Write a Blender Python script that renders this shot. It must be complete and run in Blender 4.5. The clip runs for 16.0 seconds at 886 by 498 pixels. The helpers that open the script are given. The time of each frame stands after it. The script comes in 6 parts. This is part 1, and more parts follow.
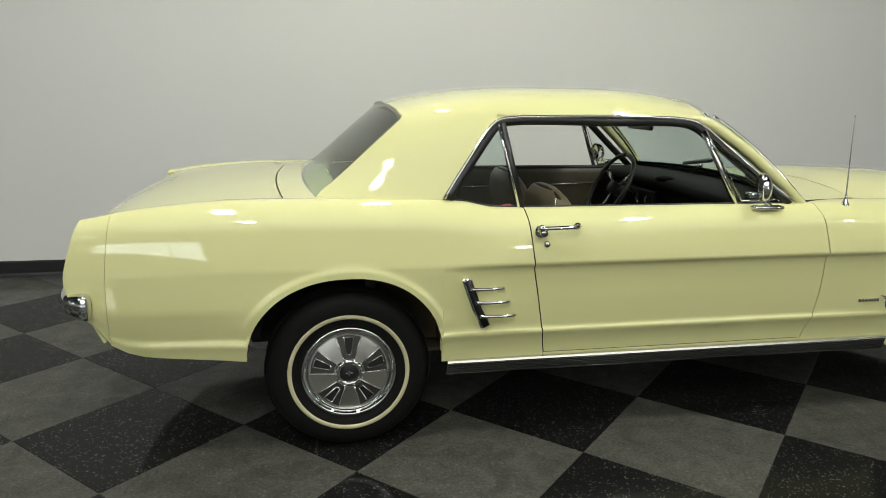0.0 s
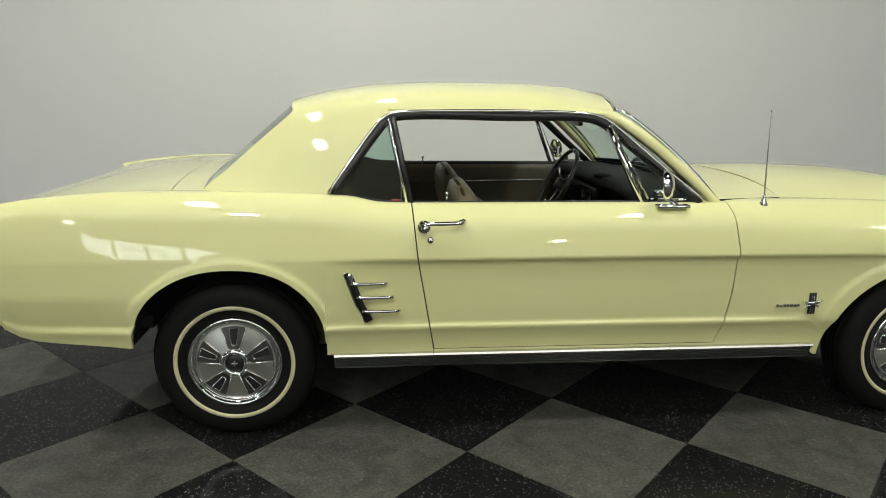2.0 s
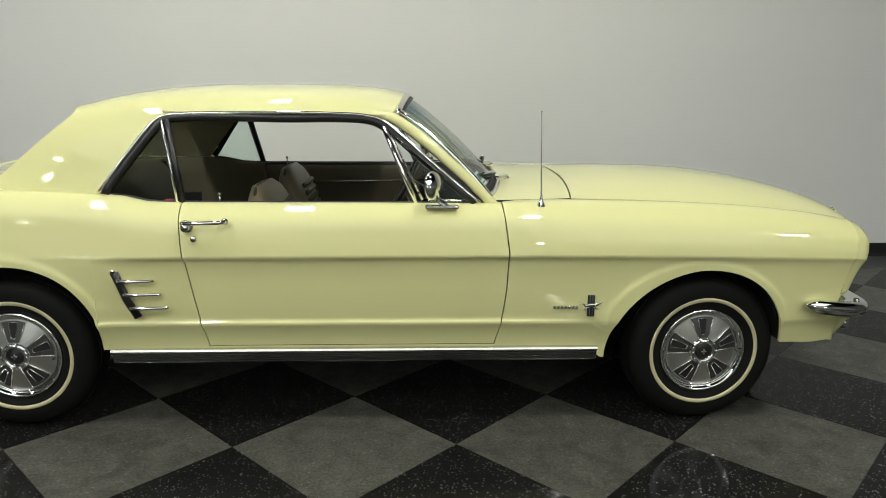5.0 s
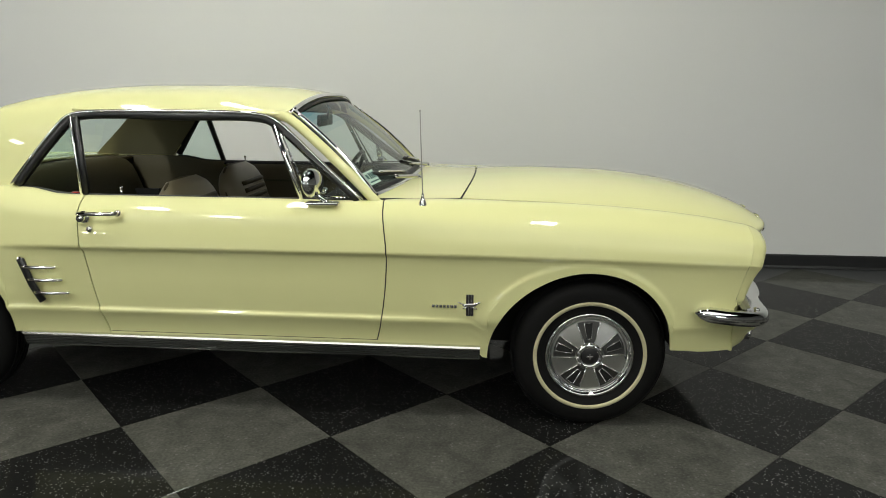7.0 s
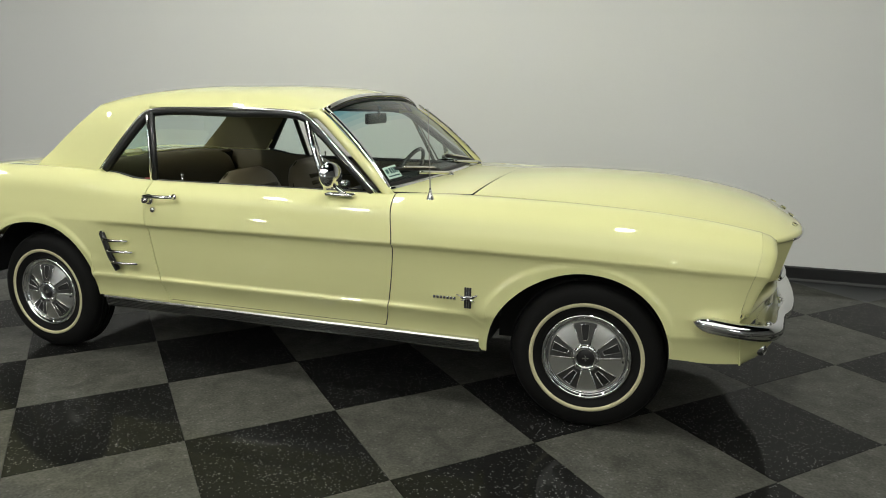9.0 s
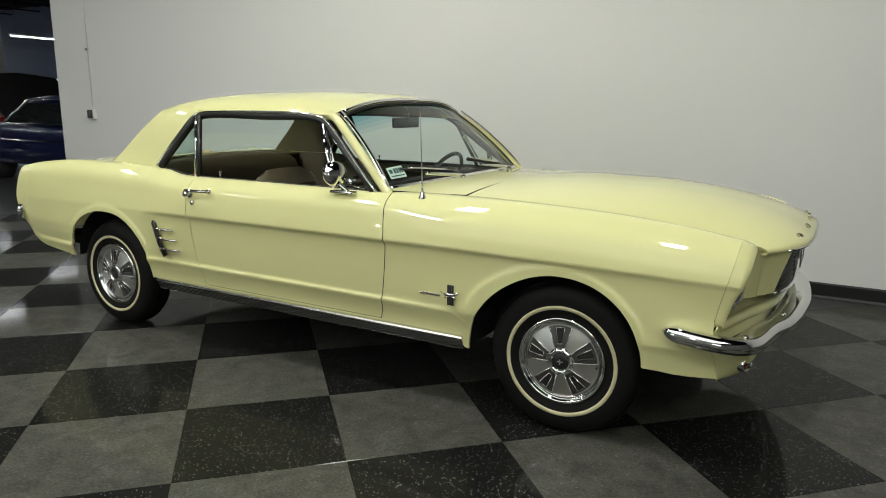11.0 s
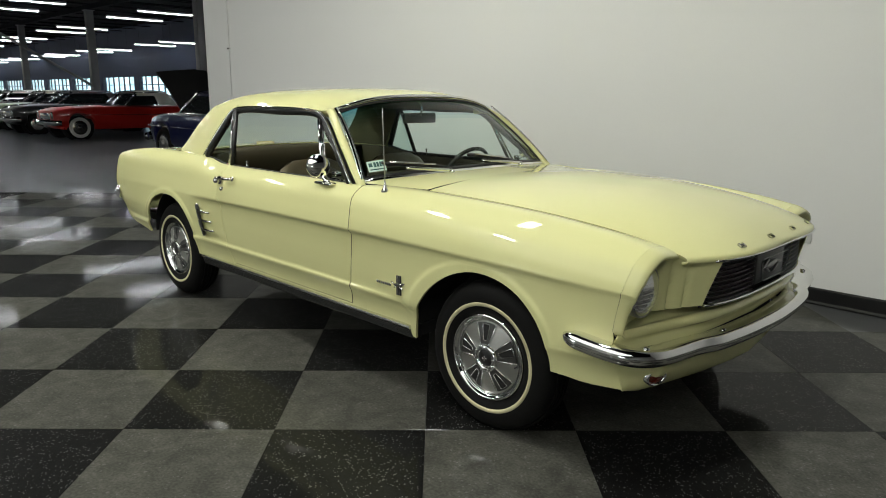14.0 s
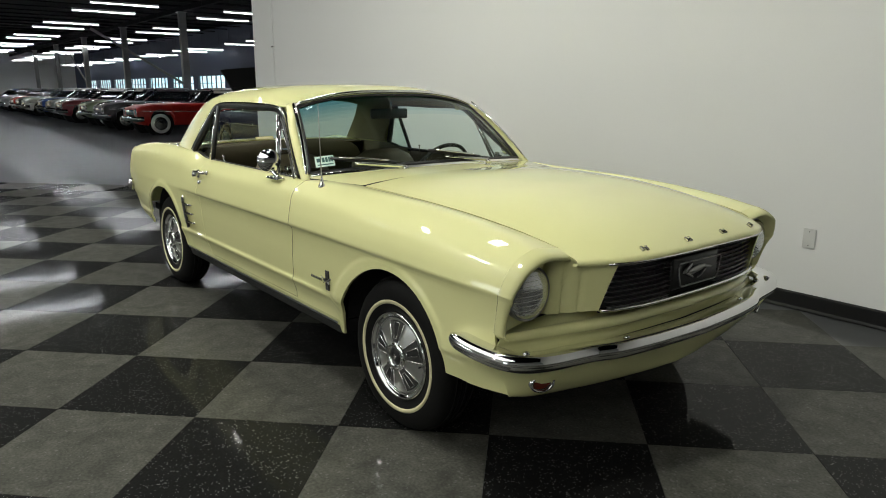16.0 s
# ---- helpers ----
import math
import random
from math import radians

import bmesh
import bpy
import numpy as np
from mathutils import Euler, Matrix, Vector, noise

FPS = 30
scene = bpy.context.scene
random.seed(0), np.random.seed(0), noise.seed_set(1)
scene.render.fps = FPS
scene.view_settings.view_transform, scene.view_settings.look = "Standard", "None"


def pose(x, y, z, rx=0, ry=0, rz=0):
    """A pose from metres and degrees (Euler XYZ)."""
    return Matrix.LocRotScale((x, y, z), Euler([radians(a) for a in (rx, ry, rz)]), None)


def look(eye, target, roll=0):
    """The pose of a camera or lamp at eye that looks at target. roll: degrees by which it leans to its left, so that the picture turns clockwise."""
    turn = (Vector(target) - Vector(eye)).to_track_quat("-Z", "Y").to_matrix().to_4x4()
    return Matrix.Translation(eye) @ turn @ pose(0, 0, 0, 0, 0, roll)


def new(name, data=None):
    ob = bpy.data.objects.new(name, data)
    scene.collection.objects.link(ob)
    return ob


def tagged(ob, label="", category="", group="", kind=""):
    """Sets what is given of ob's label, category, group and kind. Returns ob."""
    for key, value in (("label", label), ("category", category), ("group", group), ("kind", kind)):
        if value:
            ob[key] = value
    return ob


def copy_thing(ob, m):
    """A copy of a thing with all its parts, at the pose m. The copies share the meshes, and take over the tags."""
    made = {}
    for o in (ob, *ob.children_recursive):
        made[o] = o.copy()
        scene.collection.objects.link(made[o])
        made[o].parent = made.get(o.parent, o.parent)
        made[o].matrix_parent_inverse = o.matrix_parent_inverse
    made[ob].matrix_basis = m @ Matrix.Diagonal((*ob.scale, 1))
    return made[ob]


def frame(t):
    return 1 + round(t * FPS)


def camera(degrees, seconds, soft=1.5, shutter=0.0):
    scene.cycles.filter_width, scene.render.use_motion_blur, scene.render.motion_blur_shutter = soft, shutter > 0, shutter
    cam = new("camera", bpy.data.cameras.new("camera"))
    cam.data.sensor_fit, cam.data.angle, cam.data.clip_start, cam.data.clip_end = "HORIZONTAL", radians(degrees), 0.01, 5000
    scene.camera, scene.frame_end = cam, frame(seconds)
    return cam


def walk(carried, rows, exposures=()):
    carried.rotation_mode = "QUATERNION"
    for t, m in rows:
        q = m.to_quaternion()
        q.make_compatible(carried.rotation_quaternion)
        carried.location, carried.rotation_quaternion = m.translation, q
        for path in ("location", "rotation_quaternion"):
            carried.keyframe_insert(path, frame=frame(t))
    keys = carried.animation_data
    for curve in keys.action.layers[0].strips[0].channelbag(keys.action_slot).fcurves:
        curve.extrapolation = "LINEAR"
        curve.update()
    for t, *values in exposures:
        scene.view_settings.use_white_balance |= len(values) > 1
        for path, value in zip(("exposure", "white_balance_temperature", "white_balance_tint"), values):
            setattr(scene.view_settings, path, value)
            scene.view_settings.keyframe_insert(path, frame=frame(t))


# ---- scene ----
cam = camera(65.5, 16.0, 0.95)
PATH = [
    (0, (-1.482, -3.257, 1.334), (-1.119, -1.341, 0.89), 0.8),
    (0.5, (-1.318, -3.287, 1.332), (-1.025, -1.36, 0.886), 0.8),
    (1, (-1.159, -3.306, 1.334), (-0.909, -1.375, 0.877), 0.8),
    (1.5, (-0.987, -3.323, 1.334), (-0.774, -1.388, 0.877), 0.8),
    (2, (-0.823, -3.338, 1.337), (-0.637, -1.4, 0.879), 0.7),
    (2.5, (-0.671, -3.356, 1.341), (-0.49, -1.418, 0.882), 0.7),
    (3, (-0.514, -3.365, 1.36), (-0.35, -1.429, 0.889), 0.7),
    (3.5, (-0.348, -3.38, 1.365), (-0.204, -1.442, 0.891), 0.7),
    (4, (-0.164, -3.397, 1.368), (-0.052, -1.457, 0.897), 0.6),
    (4.5, (0.032, -3.421, 1.356), (0.118, -1.477, 0.895), 0.4),
    (5, (0.211, -3.435, 1.353), (0.288, -1.49, 0.894), 0.4),
    (5.2, (0.283, -3.44, 1.346), (0.351, -1.493, 0.893), 0.4),
    (7.3, (1.072, -3.472, 1.322), (0.89, -1.529, 0.885), 0.6),
    (7.5, (1.12, -3.478, 1.315), (0.91, -1.537, 0.881), 0.7),
    (8, (1.297, -3.463, 1.345), (0.921, -1.554, 0.885), 0.5),
    (8.5, (1.478, -3.463, 1.331), (0.97, -1.581, 0.883), 0.6),
    (9, (1.644, -3.452, 1.325), (1.037, -1.597, 0.885), 0.5),
    (9.2, (1.704, -3.446, 1.321), (1.06, -1.604, 0.883), 0.5),
    (11.3, (2.359, -3.259, 1.29), (1.347, -1.585, 0.872), 0.4),
    (11.5, (2.43, -3.243, 1.308), (1.394, -1.587, 0.877), 0.3),
    (12, (2.574, -3.177, 1.317), (1.468, -1.568, 0.883), 0.3),
    (12.5, (2.71, -3.09, 1.316), (1.537, -1.529, 0.883), 0.3),
    (13, (2.84, -3.011, 1.319), (1.621, -1.486, 0.885), 0.3),
    (13.5, (2.958, -2.904, 1.322), (1.663, -1.442, 0.886), 0.3),
    (14, (3.072, -2.782, 1.325), (1.702, -1.392, 0.888), 0.4),
    (14.5, (3.192, -2.66, 1.32), (1.78, -1.31, 0.891), 0.2),
    (15, (3.288, -2.548, 1.32), (1.839, -1.239, 0.888), 0.2),
    (15.5, (3.386, -2.419, 1.321), (1.897, -1.162, 0.869), 0.1),
    (16, (3.494, -2.258, 1.321), (1.964, -1.049, 0.874), 0.2),
]
walk(cam, [(t, look(eye, target, roll)) for t, eye, target, roll in PATH])

# ---- world and light ----
world = bpy.data.worlds.new("world")
scene.world = world
world.use_nodes = True
wbg = world.node_tree.nodes["Background"]
wsky = world.node_tree.nodes.new("ShaderNodeTexSky")
wsky.sky_type, wsky.sun_disc, wsky.sun_elevation = "NISHITA", False, radians(50)
wsky.dust_density, wsky.ozone_density, wsky.air_density = 0.2, 5.0, 1.2
world.node_tree.links.new(wsky.outputs[0], wbg.inputs[0])
wbg.inputs[1].default_value = 0.15


def area_lamp(name, where, aim, sx, sy, watts, colour):
    data = bpy.data.lights.new(name, "AREA")
    data.shape, data.size, data.size_y, data.energy, data.color = "RECTANGLE", sx, sy, watts, colour
    ob = new(name, data)
    ob.matrix_world = look(where, aim)
    return ob


NEON = (0.99, 1.0, 0.92)

# fluorescent panels hung over the car and the aisle beside it, long side across the car
# the first entry is an unseen extra lamp, added to brighten the wall behind
FIXTURES = [(-0.9, 0.3, 43), (-2.4, -1.65, 78), (1.65, -1.65, 90), (-6.4, -1.65, 36), (-2.4, -5.2, 88), (-6.4, -5.2, 22), (5.9, -4.6, 38), (-9.2, -14.6, 100), (3.6, -14.6, 120)]
FIX_Z = 4.7
for fx, fy, watts in FIXTURES:
    area_lamp("panel_light", (fx, fy, FIX_Z), (fx, fy, 0), 0.26, 1.0, watts, NEON)
# broad unseen fill panel, added on the camera's side for the hall's ceiling lamps
area_lamp("soft_fill", (0.6, -9.0, 5.6), (0.6, -9.0, 0), 14.5, 9.0, 595, NEON)

# ---- materials ----
def material(name, colour, rough=0.5, metal=0.0, coat=0.0, coat_rough=0.03, ior=1.5, spec=0.5):
    m = bpy.data.materials.new(name)
    m.use_nodes = True
    b = m.node_tree.nodes["Principled BSDF"]
    b.inputs["Base Color"].default_value = (*colour, 1)
    b.inputs["Roughness"].default_value = rough
    b.inputs["Metallic"].default_value = metal
    b.inputs["Coat Weight"].default_value = coat
    b.inputs["Coat Roughness"].default_value = coat_rough
    b.inputs["IOR"].default_value = ior
    b.inputs["Specular IOR Level"].default_value = spec
    return m


def node(m, kind, **values):
    n = m.node_tree.nodes.new(kind)
    for k, v in values.items():
        n.inputs[k].default_value = v
    return n


def link(m, a, b):
    m.node_tree.links.new(a, b)


def grain(m, colour, other, scale=40.0, coarse=3.0, amount=0.5, bump=0.0, rough=None, detail=4.0):
    """Two scales of variation between two colours, with an optional fine relief and a spread of roughness."""
    b = m.node_tree.nodes["Principled BSDF"]
    tc = node(m, "ShaderNodeTexCoord")
    fine = node(m, "ShaderNodeTexNoise", Scale=scale, Detail=detail)
    wide = node(m, "ShaderNodeTexNoise", Scale=coarse, Detail=2.0)
    link(m, tc.outputs["Object"], fine.inputs["Vector"])
    link(m, tc.outputs["Object"], wide.inputs["Vector"])
    add = node(m, "ShaderNodeMath")
    add.operation = "ADD"
    link(m, fine.outputs[0], add.inputs[0])
    link(m, wide.outputs[0], add.inputs[1])
    span = node(m, "ShaderNodeMapRange")
    span.inputs["From Min"].default_value, span.inputs["From Max"].default_value = 1.0 - amount, 1.0 + amount
    link(m, add.outputs[0], span.inputs["Value"])
    mix = node(m, "ShaderNodeMix")
    mix.data_type = "RGBA"
    mix.inputs[6].default_value, mix.inputs[7].default_value = (*colour, 1), (*other, 1)
    link(m, span.outputs[0], mix.inputs[0])
    link(m, mix.outputs[2], b.inputs["Base Color"])
    if bump:
        bp = node(m, "ShaderNodeBump", Strength=bump, Distance=0.002)
        link(m, fine.outputs[0], bp.inputs["Height"])
        link(m, bp.outputs[0], b.inputs["Normal"])
    if rough:
        mr = node(m, "ShaderNodeMapRange")
        mr.inputs["To Min"].default_value, mr.inputs["To Max"].default_value = rough
        link(m, wide.outputs[0], mr.inputs["Value"])
        link(m, mr.outputs[0], b.inputs["Roughness"])
    return m


def glass(name, tint, rough=0.0):
    """Thin pane: mostly clear, with a mirror share that grows at grazing angles."""
    m = bpy.data.materials.new(name)
    m.use_nodes = True
    nt = m.node_tree
    nt.nodes.remove(nt.nodes["Principled BSDF"])
    clear = nt.nodes.new("ShaderNodeBsdfTransparent")
    clear.inputs[0].default_value = (*tint, 1)
    gloss = nt.nodes.new("ShaderNodeBsdfGlossy")
    gloss.inputs["Roughness"].default_value = rough
    face = nt.nodes.new("ShaderNodeLayerWeight")
    face.inputs[0].default_value = 0.5
    rise = nt.nodes.new("ShaderNodeMath")
    rise.operation = "POWER"
    rise.inputs[1].default_value = 4.0
    nt.links.new(face.outputs["Facing"], rise.inputs[0])
    fres = nt.nodes.new("ShaderNodeMapRange")
    fres.inputs["To Min"].default_value, fres.inputs["To Max"].default_value = 0.012, 0.9
    nt.links.new(rise.outputs[0], fres.inputs["Value"])
    mix = nt.nodes.new("ShaderNodeMixShader")
    nt.links.new(fres.outputs[0], mix.inputs[0])
    nt.links.new(clear.outputs[0], mix.inputs[1])
    nt.links.new(gloss.outputs[0], mix.inputs[2])
    nt.links.new(mix.outputs[0], nt.nodes["Material Output"].inputs[0])
    return m


def glow(name, colour, strength):
    m = bpy.data.materials.new(name)
    m.use_nodes = True
    b = m.node_tree.nodes["Principled BSDF"]
    b.inputs["Base Color"].default_value = (*colour, 1)
    b.inputs["Emission Color"].default_value = (*colour, 1)
    b.inputs["Emission Strength"].default_value = strength
    return m


YELLOW = (0.725, 0.712, 0.355)
M_PAINT = grain(material("yellow_enamel", YELLOW, 0.55, coat=1.0, coat_rough=0.012, spec=0.2), YELLOW, (0.71, 0.697, 0.34), 900, 2.0, 0.6)
M_CHROME = material("chrome", (0.78, 0.78, 0.77), 0.07, 1.0)
M_SATIN = grain(material("satin_steel", (0.76, 0.76, 0.72), 0.24, 1.0), (0.76, 0.76, 0.72), (0.66, 0.66, 0.62), 300, 8, 0.6)
M_CAP = grain(material("brushed_hubcap", (0.62, 0.62, 0.58), 0.36, 1.0), (0.62, 0.62, 0.58), (0.54, 0.54, 0.50), 300, 8, 0.6)
M_SECTOR = grain(material("dark_sector_paint", (0.10, 0.10, 0.094), 0.42, 0.8), (0.105, 0.105, 0.099), (0.085, 0.085, 0.08), 300, 9, 0.6)
M_GRILLE = material("grille_bar_metal", (0.30, 0.30, 0.29), 0.28, 0.95)
M_DARKMETAL = material("grey_wheel_paint", (0.30, 0.30, 0.28), 0.35, 0.6)
M_BLACK = material("black_trim", (0.012, 0.012, 0.012), 0.35)
M_MATT = material("black_underbody", (0.010, 0.010, 0.010), 0.8)
M_RUBBER = grain(material("tyre_rubber", (0.006, 0.006, 0.006), 0.6, spec=0.12), (0.006, 0.006, 0.006), (0.010, 0.0095, 0.009), 160, 6, 0.6, 0.15)
M_SEAL = material("rubber_seal", (0.014, 0.014, 0.014), 0.5)
M_WHITEWALL = grain(material("cream_whitewall", (0.60, 0.56, 0.34), 0.6), (0.62, 0.58, 0.36), (0.50, 0.46, 0.28), 60, 9, 0.6)
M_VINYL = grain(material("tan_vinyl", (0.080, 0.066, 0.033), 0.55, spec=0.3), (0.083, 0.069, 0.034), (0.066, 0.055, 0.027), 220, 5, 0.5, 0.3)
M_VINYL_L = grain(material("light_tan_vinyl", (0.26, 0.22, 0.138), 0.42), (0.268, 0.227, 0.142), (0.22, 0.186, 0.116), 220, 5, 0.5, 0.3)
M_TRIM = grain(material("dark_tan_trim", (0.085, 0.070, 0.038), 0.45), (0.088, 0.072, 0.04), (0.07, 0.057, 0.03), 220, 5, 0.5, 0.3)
M_HEADLINER = grain(material("tan_headliner", (0.175, 0.157, 0.084), 0.8), (0.18, 0.16, 0.087), (0.145, 0.13, 0.07), 300, 4, 0.5, 0.3)
M_DASH = grain(material("dark_dash_vinyl", (0.004, 0.004, 0.0035), 0.6, spec=0.2), (0.004, 0.004, 0.0035), (0.007, 0.0065, 0.006), 250, 5, 0.5, 0.3)
M_WHEELGREY = material("dark_wheel_plastic", (0.03, 0.027, 0.022), 0.3)
M_GLASS = glass("clear_glass", (0.90, 0.95, 0.93))
M_GLASS_T = glass("tinted_glass", (0.74, 0.86, 0.82))
M_BAND = [glass("blue_shade_band", tuple(a + (b - a) * k / 6 for a, b in zip((0.74, 0.86, 0.82), (0.14, 0.46, 0.58)))) for k in range(1, 7)]
M_LENS = material("headlamp_glass", (0.60, 0.61, 0.60), 0.16, 0.75, coat=1.0)
M_AMBER = material("red_amber_lens", (0.13, 0.022, 0.012), 0.15, coat=1.0)
M_RED = material("red_plastic", (0.55, 0.03, 0.02), 0.3)
M_STICKER = material("pale_green_sticker", (0.55, 0.72, 0.62), 0.5)
M_INK = material("dark_green_ink", (0.03, 0.10, 0.09), 0.5)
M_CARPET = grain(material("dark_carpet", (0.05, 0.042, 0.028), 0.9), (0.05, 0.042, 0.028), (0.03, 0.025, 0.017), 400, 8, 0.6)

M_WALL = grain(material("grey_wall_paint", (0.75, 0.75, 0.73), 0.62), (0.755, 0.753, 0.735), (0.72, 0.718, 0.70), 120, 0.8, 0.8, 0.08)
M_BASE = material("black_vinyl_base", (0.010, 0.010, 0.010), 0.35)
M_WHITEPLATE = material("white_plastic_plate", (0.60, 0.60, 0.57), 0.35)
M_CONDUIT = material("painted_conduit", (0.82, 0.82, 0.80), 0.5)


# ---- building tools ----
def link_mesh(name, bm, mat, parent=None, label="", smooth=True):
    me = bpy.data.meshes.new(name)
    bm.normal_update()
    bm.to_mesh(me)
    bm.free()
    for p in me.polygons:
        p.use_smooth = smooth
    me.materials.append(mat)
    ob = new(name, me)
    if parent is not None:
        ob.parent = parent
    return tagged(ob, label)


def part(name, bm, mat, parent, label="", smooth=True):
    return link_mesh(name, bm, mat, parent, label, smooth)


def thing(name, label, category, where=(0, 0, 0), group="", kind="", turn=0.0):
    ob = new(name)
    ob.empty_display_size = 0.1
    ob.matrix_basis = pose(*where, 0, 0, turn)
    return tagged(ob, label, category, group, kind)


def sharpen(ob, degrees=35):
    """Keeps hard edges hard on a smooth mesh."""
    me = ob.data
    bm = bmesh.new()
    bm.from_mesh(me)
    for e in bm.edges:
        if len(e.link_faces) == 2 and e.calc_face_angle(0) > radians(degrees):
            e.smooth = False
    bm.to_mesh(me)
    bm.free()
    return ob


def box(bm, x0, x1, y0, y1, z0, z1, bevel=0.0, m=None):
    """A block between two corners, its edges rounded by bevel."""
    out = bmesh.ops.create_cube(bm, size=1.0)["verts"]
    for v in out:
        v.co = Vector((x0 + (v.co.x + 0.5) * (x1 - x0), y0 + (v.co.y + 0.5) * (y1 - y0), z0 + (v.co.z + 0.5) * (z1 - z0)))
        if m is not None:
            v.co = m @ v.co
    if bevel:
        edges = list({e for v in out for e in v.link_edges})
        bmesh.ops.bevel(bm, geom=edges, offset=bevel, segments=2, affect="EDGES", profile=0.6)
    return bm


def grid(bm, rows, closed=False, flip=False):
    """Faces between rows of points; all rows have the same count."""
    vs = [[bm.verts.new(p) for p in r] for r in rows]
    n = len(vs[0])
    for a, b in zip(vs, vs[1:]):
        for i in range(n if closed else n - 1):
            j = (i + 1) % n
            f = (a[i], a[j], b[j], b[i])
            bm.faces.new(f[::-1] if flip else f)
    return vs


def revolve(bm, profile, axis="y", steps=48, centre=(0, 0, 0)):
    """Turns a list of (radius, along) round an axis."""
    rows = []
    for r, h in profile:
        ring = []
        for k in range(steps):
            a = 2 * math.pi * k / steps
            c, s = r * math.cos(a), r * math.sin(a)
            p = {"y": (c, h, s), "x": (h, c, s), "z": (c, s, h)}[axis]
            ring.append((p[0] + centre[0], p[1] + centre[1], p[2] + centre[2]))
        rows.append(ring)
    return grid(bm, rows, closed=True)


def tube(bm, pts, radius, sides=10, taper=None):
    """A round bar along a line of points."""
    pts = [Vector(p) for p in pts]
    rows = []
    up = Vector((0.123, 0.317, 0.94))
    for i, p in enumerate(pts):
        d = (pts[min(i + 1, len(pts) - 1)] - pts[max(i - 1, 0)]).normalized()
        a = d.cross(up).normalized()
        b = d.cross(a).normalized()
        r = radius if taper is None else radius + (taper - radius) * i / (len(pts) - 1)
        rows.append([p + r * (math.cos(2 * math.pi * k / sides) * a + math.sin(2 * math.pi * k / sides) * b) for k in range(sides)])
    vs = grid(bm, rows, closed=True)
    bm.faces.new(vs[0][::-1])
    bm.faces.new(vs[-1])
    return bm


def sweep(bm, pts, section, up=(0, 0, 1), closed_section=True):
    """A section of (side, up) offsets carried along a line of points."""
    pts = [Vector(p) for p in pts]
    rows = []
    for i, p in enumerate(pts):
        d = (pts[min(i + 1, len(pts) - 1)] - pts[max(i - 1, 0)]).normalized()
        a = d.cross(Vector(up)).normalized()
        b = a.cross(d).normalized()
        rows.append([p + a * s + b * h for s, h in section])
    vs = grid(bm, rows, closed=closed_section)
    if closed_section:
        bm.faces.new(vs[0][::-1])
        bm.faces.new(vs[-1])
    bmesh.ops.recalc_face_normals(bm, faces=bm.faces[:])
    return bm


def curve(xs, ys):
    """A smooth line through points, with no overshoot."""
    xs, ys = np.array(xs, float), np.array(ys, float)
    h = np.diff(xs)
    s = np.diff(ys) / h
    d = np.zeros(len(xs))
    d[0], d[-1] = s[0], s[-1]
    for i in range(1, len(xs) - 1):
        if s[i - 1] * s[i] > 0:
            w1, w2 = 2 * h[i] + h[i - 1], h[i] + 2 * h[i - 1]
            d[i] = (w1 + w2) / (w1 / s[i - 1] + w2 / s[i])

    def at(x):
        x = min(max(x, xs[0]), xs[-1])
        i = min(max(int(np.searchsorted(xs, x)) - 1, 0), len(h) - 1)
        t = (x - xs[i]) / h[i]
        return float((1 + 2 * t) * (1 - t) ** 2 * ys[i] + t * (1 - t) ** 2 * h[i] * d[i] + t * t * (3 - 2 * t) * ys[i + 1] + t * t * (t - 1) * h[i] * d[i + 1])
    return at


def smooth_line(pts, per=4):
    """Catmull-Rom through points."""
    pts = [Vector(p) for p in pts]
    out = []
    for i in range(len(pts) - 1):
        a, b, c, d = pts[max(i - 1, 0)], pts[i], pts[i + 1], pts[min(i + 2, len(pts) - 1)]
        for k in range(per):
            t = k / per
            out.append(0.5 * (2 * b + (c - a) * t + (2 * a - 5 * b + 4 * c - d) * t * t + (3 * b - a - 3 * c + d) * t ** 3))
    return out + [pts[-1]]


def solid(ob, thickness, offset=-1.0, dark_rim=False):
    mod = ob.modifiers.new("thickness", "SOLIDIFY")
    mod.thickness, mod.offset = thickness, offset
    if dark_rim:
        ob.data.materials.append(M_MATT)
        mod.material_offset_rim = 1
    split = ob.modifiers.new("edges", "EDGE_SPLIT")
    split.split_angle = radians(75)
    return ob


# ---- the room ----
WALL_Y, WALL_END, WALL_T, ROOM_TOP = 2.03, -6.38, 0.16, 6.2


def slab(name, x0, x1, y0, y1, z0, z1, mat, label, category, smooth=False):
    ob = link_mesh(name, box(bmesh.new(), x0, x1, y0, y1, z0, z1), mat, None, label, smooth)
    return tagged(ob, label, category, kind="structure")


slab("wall_north", WALL_END, 13.0, WALL_Y, WALL_Y + WALL_T, 0.0, ROOM_TOP, M_WALL, "light grey painted partition wall behind the car", "wall")
bm = bmesh.new()
sweep(bm, [(WALL_END, WALL_Y - 0.0005, 0), (13.0, WALL_Y - 0.0005, 0)], [(0, 0.0), (0.014, 0.0), (0.012, 0.008), (0.007, 0.02), (0.006, 0.098), (0.003, 0.108), (0, 0.11)])
tagged(link_mesh("baseboard", bm, M_BASE, None, "black vinyl cove base along the grey wall", False), "black vinyl cove base along the grey wall", "baseboard", kind="structure")
M_SIDE = grain(material("side_wall_paint", (0.30, 0.30, 0.29), 0.7), (0.30, 0.30, 0.29), (0.26, 0.26, 0.25), 60, 0.5, 0.8)
slab("wall_east", 13.0, 13.2, -16.0, 2.4, 0.0, ROOM_TOP, M_SIDE, "plain grey end wall", "wall")
SOUTH_Y = -16.0
SOUTH_WINDOWS = [(-9.4, -5.2), (8.0, 11.2)]
